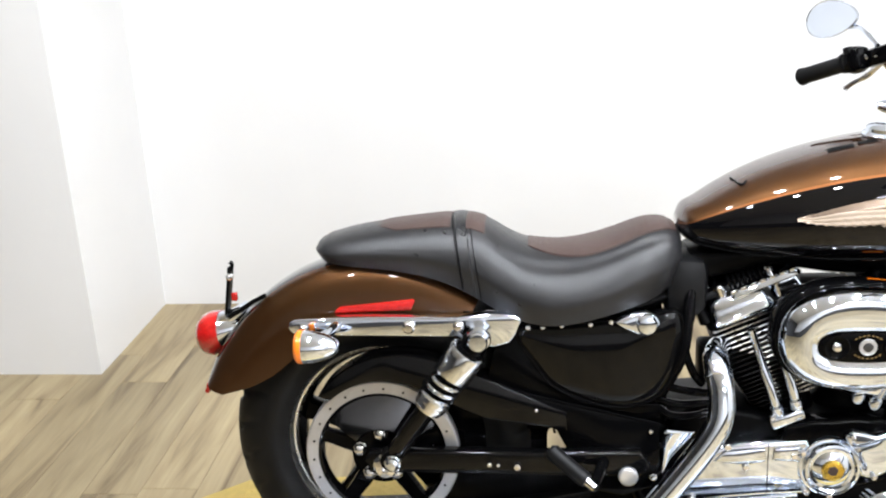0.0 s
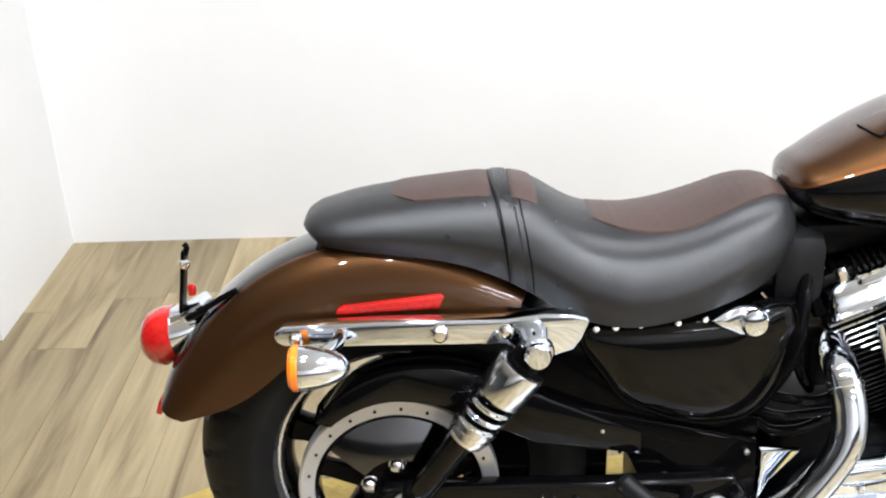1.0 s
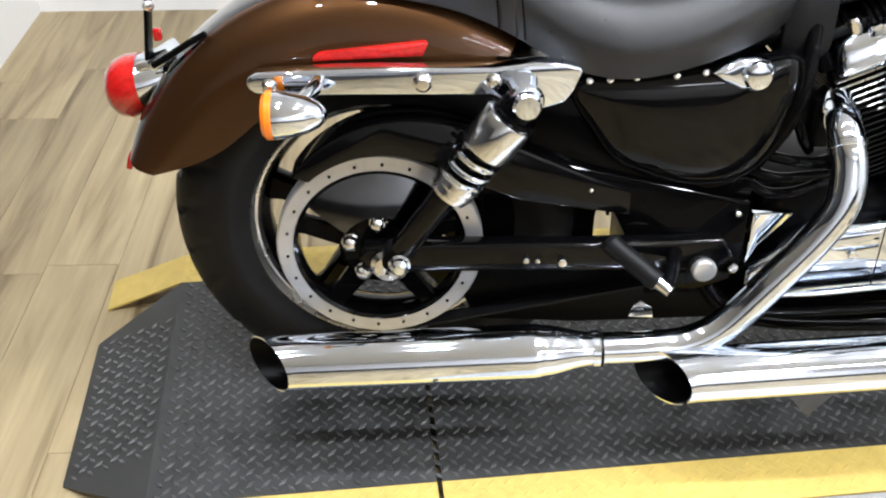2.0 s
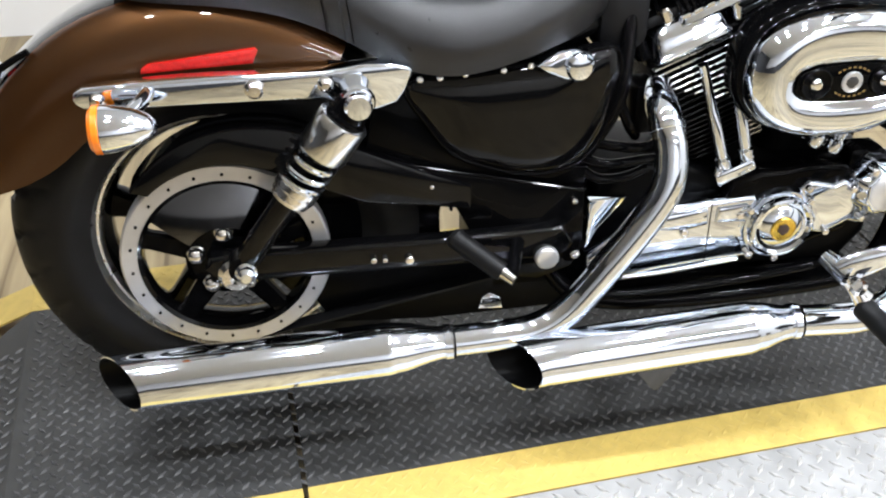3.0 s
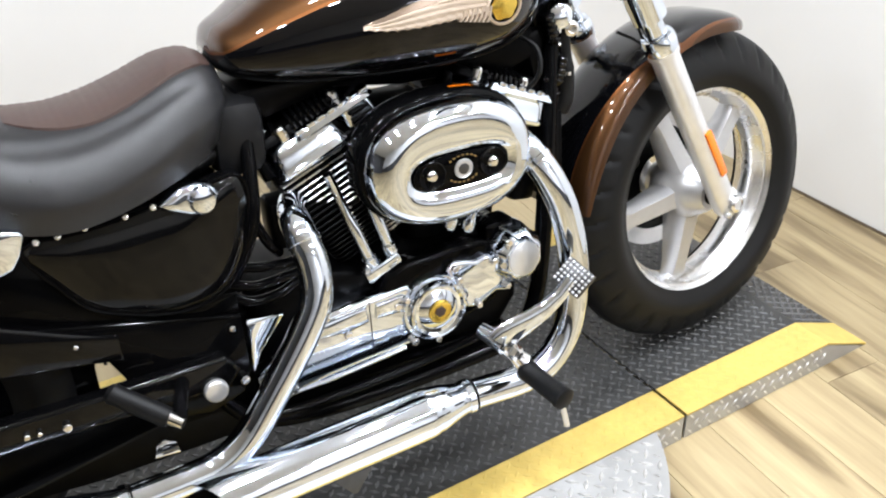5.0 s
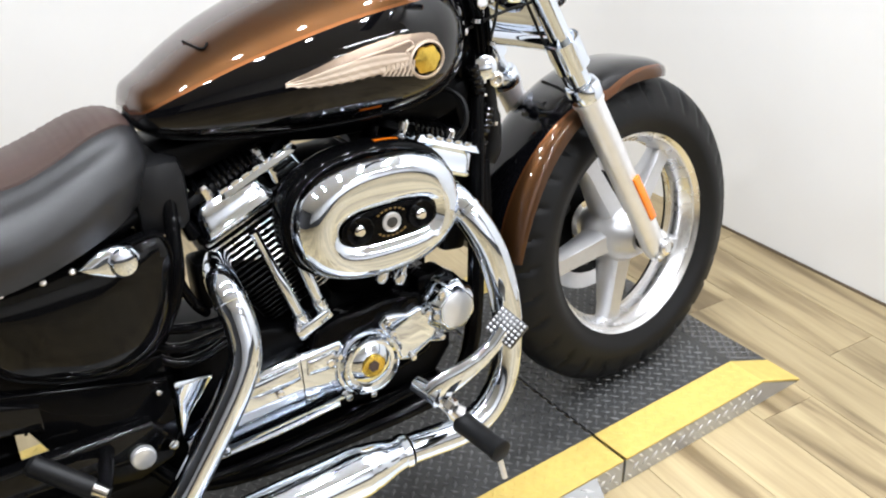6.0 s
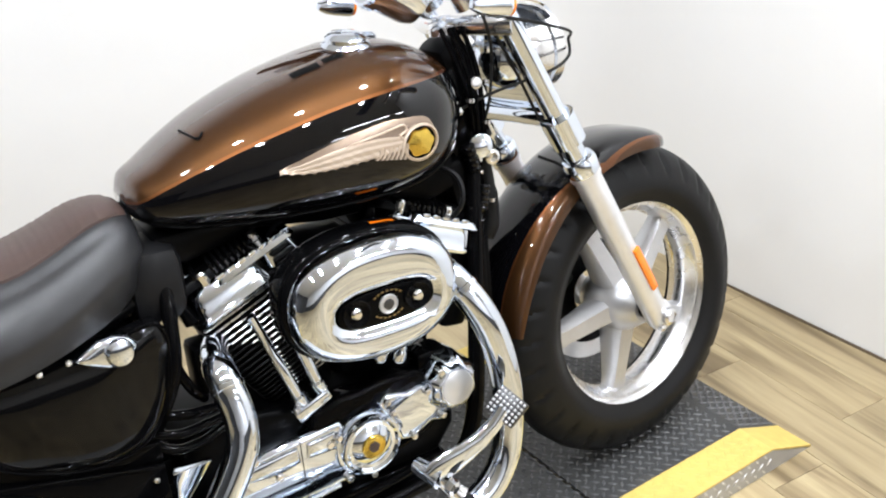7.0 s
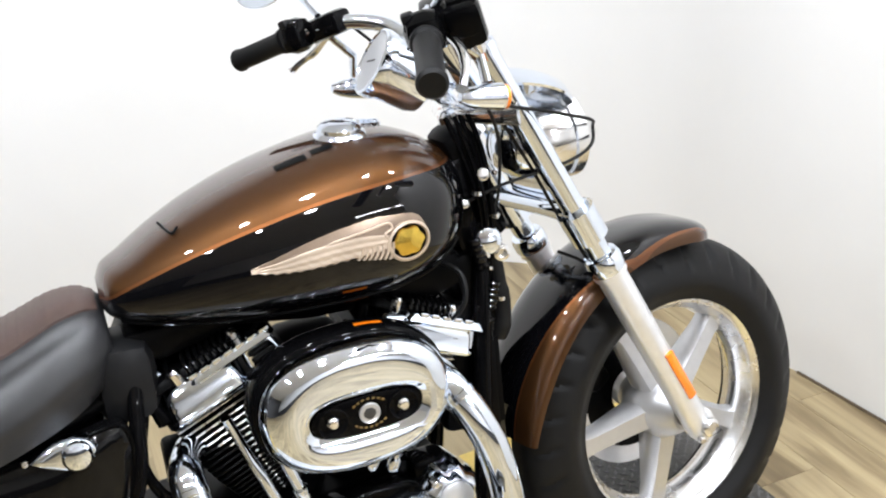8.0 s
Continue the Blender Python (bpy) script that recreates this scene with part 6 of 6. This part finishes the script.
part("backbone", tube(smooth_line([(1.14, 0, 0.85), (1.0, 0, 0.80), (0.8, 0, 0.72), (0.62, 0, 0.67), (0.50, 0, 0.62)], 5), 0.03, 18), BLACK, bike, "gloss black frame backbone")
COVER = [(0.262, 0.578), (0.30, 0.590), (0.40, 0.596), (0.48, 0.602), (0.545, 0.615), (0.572, 0.612), (0.580, 0.580), (0.572, 0.53), (0.556, 0.480), (0.530, 0.443), (0.490, 0.425), (0.44, 0.424), (0.385, 0.440), (0.330, 0.468), (0.295, 0.515), (0.268, 0.556)]
pts = smooth_line([(*p, 0) for p in COVER + COVER[:1]], 3)[:-1]
rings = []
cx, cz = 0.43, 0.52
for s, y in ((1.0, -0.095), (1.0, -0.112), (0.985, -0.119), (0.95, -0.1235), (0.85, -0.129), (0.6, -0.134), (0.3, -0.136), (0.05, -0.1365)):
    rings.append([(cx + (p[0] - cx) * s, y, cz + (p[1] - cz) * s) for p in pts])
side_cover = part("side_cover", loft(rings), GLOSSCOVER, bike, "gloss black side cover", angle=60)
part("cover_bead", tube([(cx + (p[0] - cx) * 0.985, -0.1205, cz + (p[1] - cz) * 0.985) for p in [*pts, pts[0]]], 0.0034, 10, False), BLACK, side_cover, "gloss black rounded rim")
for x, z in ((0.286, 0.584), (0.314, 0.585), (0.350, 0.588), (0.404, 0.590), (0.443, 0.594)):
    part("cover_rivet", lathe(disc_profile(0.0055, 0.007, 0.003), (x, -0.121, z), (0, -1, 0.5), 12), BOLT, side_cover)
lock = [(0.447, 0.600), (0.462, 0.609), (0.482, 0.618), (0.505, 0.620), (0.525, 0.614), (0.535, 0.600), (0.530, 0.585), (0.512, 0.574), (0.49, 0.574), (0.468, 0.584)]
latch = part("seat_lock_cover", slab(lock, -0.110, -0.142, 0.010, 4), CHROME, bike, "chrome teardrop lock cover")
part("lock_boss", lathe([(0.020, 0), (0.020, 0.008), (0.016, 0.013), (0.008, 0.015), (0, 0.015)], (0.508, -0.140, 0.597), OUT, 24), CHROME, latch)
panel = [(0.20, 0.468), (0.30, 0.444), (0.42, 0.4155), (0.538, 0.387), (0.540, 0.30), (0.525, 0.255), (0.47, 0.235), (0.42, 0.245), (0.385, 0.29), (0.358, 0.335), (0.338, 0.375), (0.30, 0.395), (0.20, 0.418)]
belt_cover = part("belt_cover", slab(panel, -0.100, -0.120, 0.004), BLACK, bike, "gloss black belt cover")
part("cover_bead", tube([(0.106, -0.117, 0.4905), (0.30, -0.1185, 0.444), (0.42, -0.1185, 0.4155), (0.536, -0.1185, 0.3875)], 0.0032, 10), BLACK, belt_cover, "gloss black rolled edge")
part("pivot_cap", lathe(disc_profile(0.0185, 0.012, 0.004), (0.476, -0.140, 0.290), OUT, 28), WHITEMETAL, belt_cover, "round bright pivot cap")
for x, z, r in ((0.399, 0.324, 0.010), (0.526, 0.280, 0.008), (0.300, 0.418, 0.004), (0.52, 0.375, 0.005)):
    part("cover_bolt", lathe(disc_profile(r, 0.010, 0.003), (x, -0.120, z), OUT, 16), BOLT, belt_cover)
part("chrome_gusset", slab([(0.545, 0.372), (0.605, 0.372), (0.56, 0.318), (0.544, 0.285)], -0.108, -0.122, 0.003), CHROME, bike, "chrome triangular gusset")
part("oil_tank", box((0.43, 0.0, 0.52), (0.25, 0.17, 0.17), 0.02), BLACK, bike, "black oil tank")
part("battery_tray", box((0.455, 0.01, 0.41), (0.21, 0.165, 0.10), 0.015), SATIN, bike, "black tray")
part("transmission", box((0.475, 0.01, 0.275), (0.20, 0.18, 0.20), 0.03), SATIN, engine)
part("inner_fender", loft([[(0.34 * math.cos(w), y, 0.323 + 0.34 * math.sin(w)) for y in (-0.085, -0.04, 0, 0.04, 0.085)] + [(0.335 * math.cos(w), y, 0.323 + 0.335 * math.sin(w)) for y in (0.085, 0.04, 0, -0.04, -0.085)] for w in np.linspace(radians(5), radians(75), 12)]), SATIN, bike, "black inner fender")
part("lower_guard", slab([(0.10, 0.288), (0.30, 0.292), (0.50, 0.292), (0.55, 0.225), (0.53, 0.155), (0.30, 0.150), (0.14, 0.160), (0.11, 0.22)], -0.072, -0.080, 0.004), SATIN, bike, "black lower belt guard")
part("cover_wing", slab([(0.262, 0.572), (0.30, 0.50), (0.345, 0.458), (0.40, 0.430), (0.54, 0.425), (0.54, 0.395), (0.42, 0.40), (0.30, 0.428), (0.20, 0.45), (0.22, 0.54)], -0.096, -0.110, 0.003), BLACK, bike, "black panel below the side cover")
part("sump", box((0.79, 0.0, 0.185), (0.46, 0.20, 0.05), 0.012), BLACK, engine, "black engine sump")
part("linkage_rod", tube(smooth_line([(0.53, -0.128, 0.205), (0.62, -0.13, 0.198), (0.80, -0.13, 0.205), (0.93, -0.135, 0.225)], 5), 0.008, 14), BLACK, bike, "gloss black linkage rod under the engine")
part("tank_tunnel", slab([(0.60, 0.715), (1.10, 0.725), (1.125, 0.68), (1.06, 0.66), (0.98, 0.668), (0.86, 0.672), (0.75, 0.69), (0.64, 0.665), (0.58, 0.68)], -0.065, 0.065, 0.01), SATIN, bike, "black frame and wiring below the tank")
part("front_mount", box((1.088, 0.0, 0.53), (0.05, 0.14, 0.22), 0.012, Matrix.Rotation(radians(8), 4, "Y")), SATIN, bike, "black front engine mount")
part("guard_web", slab([(0.09, 0.475), (0.20, 0.455), (0.30, 0.425), (0.352, 0.395), (0.338, 0.368), (0.324, 0.345), (0.322, 0.335), (0.322, 0.295), (0.092, 0.295), (0.086, 0.34), (0.10, 0.40)], -0.052, -0.057, 0.0015), BLACK, bike, "black web behind the belt guard")
hoses = [[(0.545, -0.10, 0.46), (0.59, -0.115, 0.455), (0.63, -0.10, 0.445), (0.66, -0.08, 0.44)], [(0.53, -0.10, 0.435), (0.57, -0.115, 0.428), (0.62, -0.105, 0.425), (0.66, -0.09, 0.42)], [(0.535, -0.10, 0.415), (0.56, -0.11, 0.402), (0.60, -0.108, 0.400), (0.64, -0.095, 0.405)],
         [(0.60, -0.08, 0.60), (0.585, -0.10, 0.54), (0.60, -0.105, 0.49), (0.62, -0.09, 0.46)]]
for h in hoses:
    part("hose", tube(smooth_line(h, 5), 0.0080, 12), BLACK, bike, "black rubber oil hose")
part("coil_cover", box((0.588, -0.035, 0.650), (0.085, 0.12, 0.12), 0.028), GREYPLASTIC, bike, "dark grey coil cover below the tank")
part("electrical_box", box((0.64, -0.06, 0.50), (0.05, 0.06, 0.08), 0.01), SATIN, bike)

# behind the fork: horn knob, boxes, cables
part("ignition_switch", lathe([(0.021, 0), (0.022, 0.006), (0.020, 0.012), (0.012, 0.017), (0, 0.018)], (1.146, -0.075, 0.737), (-0.25, -1, 0.1), 28), CHROME, bike, "domed chrome knob by the steering head")
part("switch_ring", lathe([(0.013, 0), (0.013, 0.01), (0.008, 0.012), (0.008, 0.004), (0, 0.004)], (1.165, -0.078, 0.715), (-0.1, -1, 0), 20), BOLT, bike)
for x, y, z, r in ((1.150, -0.068, 0.840, 0.011), (1.120, -0.058, 0.797, 0.008)):
    part("frame_bolt", lathe(disc_profile(r, 0.012, 0.004), (x, y, z), (-0.2, -1, 0.1), 18), BOLT, bike)
part("coil_box", box((1.128, -0.01, 0.775), (0.066, 0.10, 0.19), 0.014, Matrix.Rotation(radians(-14), 4, "Y")), BLACK, bike, "black ignition module box")
part("harness_boot", box((1.136, -0.015, 0.872), (0.06, 0.085, 0.085), 0.02, Matrix.Rotation(radians(-26), 4, "Y")), SATIN, bike, "black wiring harness boot")
for k in range(4):  # wires bundled down the steering head
    y = -0.062 - 0.006 * (k % 2)
    part("wire", tube(smooth_line([(1.110 + 0.012 * k, y + 0.02, 0.93), (1.125 + 0.010 * k, y, 0.87), (1.140 + 0.006 * k, y - 0.008, 0.80), (1.146 + 0.005 * k, y, 0.70), (1.142 + 0.008 * k, y, 0.60)], 6), 0.0045, 8), BLACK, bike)
for x, z, r in ((1.172, 0.838, 0.004), (1.15, 0.688, 0.004)):
    part("frame_bolt", lathe(disc_profile(r, 0.010, 0.003), (x, -0.066, z), (-0.2, -1, 0.1), 12), BOLT, bike)
part("coil_box", box((1.136, -0.020, 0.665), (0.080, 0.095, 0.12), 0.012, Matrix.Rotation(radians(-14), 4, "Y")), SATIN, bike, "black wiring box")
part("wiring_boot", tube(smooth_line([(1.158, -0.062, 0.73), (1.164, -0.066, 0.66), (1.164, -0.066, 0.60), (1.155, -0.06, 0.57)], 5), [0.012] * 6 + [0.015] * 5 + [0.017] * 5, 14), RUBBER, bike, "black rubber wiring boot")
part("horn_bracket", slab([(1.115, 0.63), (1.17, 0.62), (1.175, 0.57), (1.12, 0.56)], -0.055, -0.070, 0.004), SATIN, bike, "black bracket under the steering head")
for x, y, z in ((1.128, -0.075, 0.600),):
    part("bracket_screw", lathe(disc_profile(0.007, 0.012, 0.003), (x, y, z), (-0.2, -1, 0.1), 14), BOLT, bike)
part("regulator", box((1.125, -0.02, 0.50), (0.03, 0.13, 0.16), 0.006), SATIN, bike, "black finned regulator")
for k in range(7):
    part("regulator_fin", box((1.143, -0.075 + 0.018 * k, 0.50), (0.014, 0.004, 0.15), 0.001), SATIN, bike)
for x, z, lean, size in ((1.122, 0.745, 0.2, 1.0), (1.150, 0.668, -0.3, 0.9), (1.118, 0.640, 0.5, 0.8)):  # plugs with ribbed sleeves on the wiring
    ribs = []
    for k in range(5):
        ribs += [(0.0100 * size, 0.010 * k * size), (0.0125 * size, (0.010 * k + 0.003) * size), (0.0125 * size, (0.010 * k + 0.006) * size)]
    sleeve = [(0.0, 0.0)] + ribs + [(0.007 * size, 0.052 * size), (0.0, 0.053 * size)]
    part("wiring_plug", lathe(sleeve, (x, -0.078, z), (lean, -0.1, -1), 18), GLOSSCOVER, bike, "ribbed black wiring plug")
for x, y, z in ((1.134, -0.078, 0.815), (1.160, -0.080, 0.775), (1.140, -0.078, 0.715), (1.158, -0.080, 0.640)):
    part("wire_clip", lathe([(0.0075, -0.003), (0.0085, -0.003), (0.0085, 0.003), (0.0075, 0.003)], (x, y, z), (0.15, 0.0, 1), 16, True), BOLT, bike, "small bright wire clip")
part("plug_lead", tube(smooth_line([(1.06, -0.09, 0.62), (1.085, -0.11, 0.66), (1.09, -0.09, 0.70), (1.06, -0.05, 0.72)], 5), 0.004, 8), RUBBER, bike)
cables = [
    [(1.00, -0.215, 1.06), (1.10, -0.15, 1.00), (1.165, -0.10, 0.915), (1.172, -0.080, 0.82), (1.155, -0.070, 0.74), (1.150, -0.068, 0.62), (1.13, -0.08, 0.56)],
    [(1.06, -0.14, 1.06), (1.14, -0.125, 0.965), (1.25, -0.12, 0.925), (1.33, -0.09, 0.897), (1.358, -0.05, 0.875), (1.338, -0.075, 0.852), (1.28, -0.095, 0.838), (1.18, -0.085, 0.822), (1.12, -0.06, 0.798)],
    [(1.18, -0.09, 0.92), (1.225, -0.085, 0.84), (1.265, -0.082, 0.76), (1.318, -0.080, 0.665), (1.300, -0.070, 0.672), (1.275, -0.06, 0.685)],
    [(1.03, 0.17, 1.08), (1.10, 0.12, 1.0), (1.17, 0.08, 0.90), (1.18, 0.06, 0.78), (1.13, 0.07, 0.60)]]
for c in cables:
    part("cable", tube(smooth_line(c, 8), 0.0028, 8), RUBBER, bike, "black control cable")

# side stand on the far side, and the bracket that pokes out under the exhaust
stand = part("side_stand", tube(smooth_line([(0.93, 0.10, 0.175), (0.87, 0.17, 0.09), (0.83, 0.215, 0.043)], 5), 0.011, 14), BLACK, bike, "black side stand, lowered")
part("stand_foot", box((0.828, 0.222, 0.033), (0.05, 0.04, 0.012), 0.004), BLACK, stand)

pin = part("stand_tab", loft([[(0.656 - w, -0.204, z), (0.656 + w, -0.204, z), (0.656 + w, -0.196, z), (0.656 - w, -0.196, z)] for z, w in ((0.135, 0.034), (0.090, 0.033), (0.068, 0.016), (0.052, 0.004))]), DARKZINC, bike, "zinc triangular tab under the exhaust", False)

# floor planks
random.seed(5)
plank_mesh = {}


def plank(length, width):
    key = (round(length, 2), round(width, 3))
    if key not in plank_mesh:
        bm = bmesh.new()
        g, h = 0.0006, 0.0012
        lo = [(-width / 2 + g, -length / 2 + g), (width / 2 - g, -length / 2 + g), (width / 2 - g, length / 2 - g), (-width / 2 + g, length / 2 - g)]
        hi = [(x * (1 - 2 * h / width), y * (1 - 2 * h / length)) for x, y in lo]
        add_loft(bm, [[(x, y, -0.002) for x, y in lo], [(x, y, -0.0005) for x, y in lo], [(x, y, 0.0) for x, y in hi]])
        bmesh.ops.recalc_face_normals(bm, faces=bm.faces[:])
        me = bpy.data.meshes.new("plank")
        bm.to_mesh(me)
        bm.free()
        me.materials.append(VINYL)
        plank_mesh[key] = me
    return plank_mesh[key]


WIDTH, LENGTH = 0.152, 0.914
for i in range(-22, 14):
    shift = random.random() * LENGTH
    for j in range(-5, 3):
        x, y = 0.4 + i * WIDTH, j * LENGTH + shift - 0.6
        if -2.9 < x < 2.5 and -3.6 < y < 1.95:
            ob = new("plank", plank(LENGTH, WIDTH))
            ob.parent = floor
            ob.matrix_basis = Matrix.Translation((x, y, FLOOR))
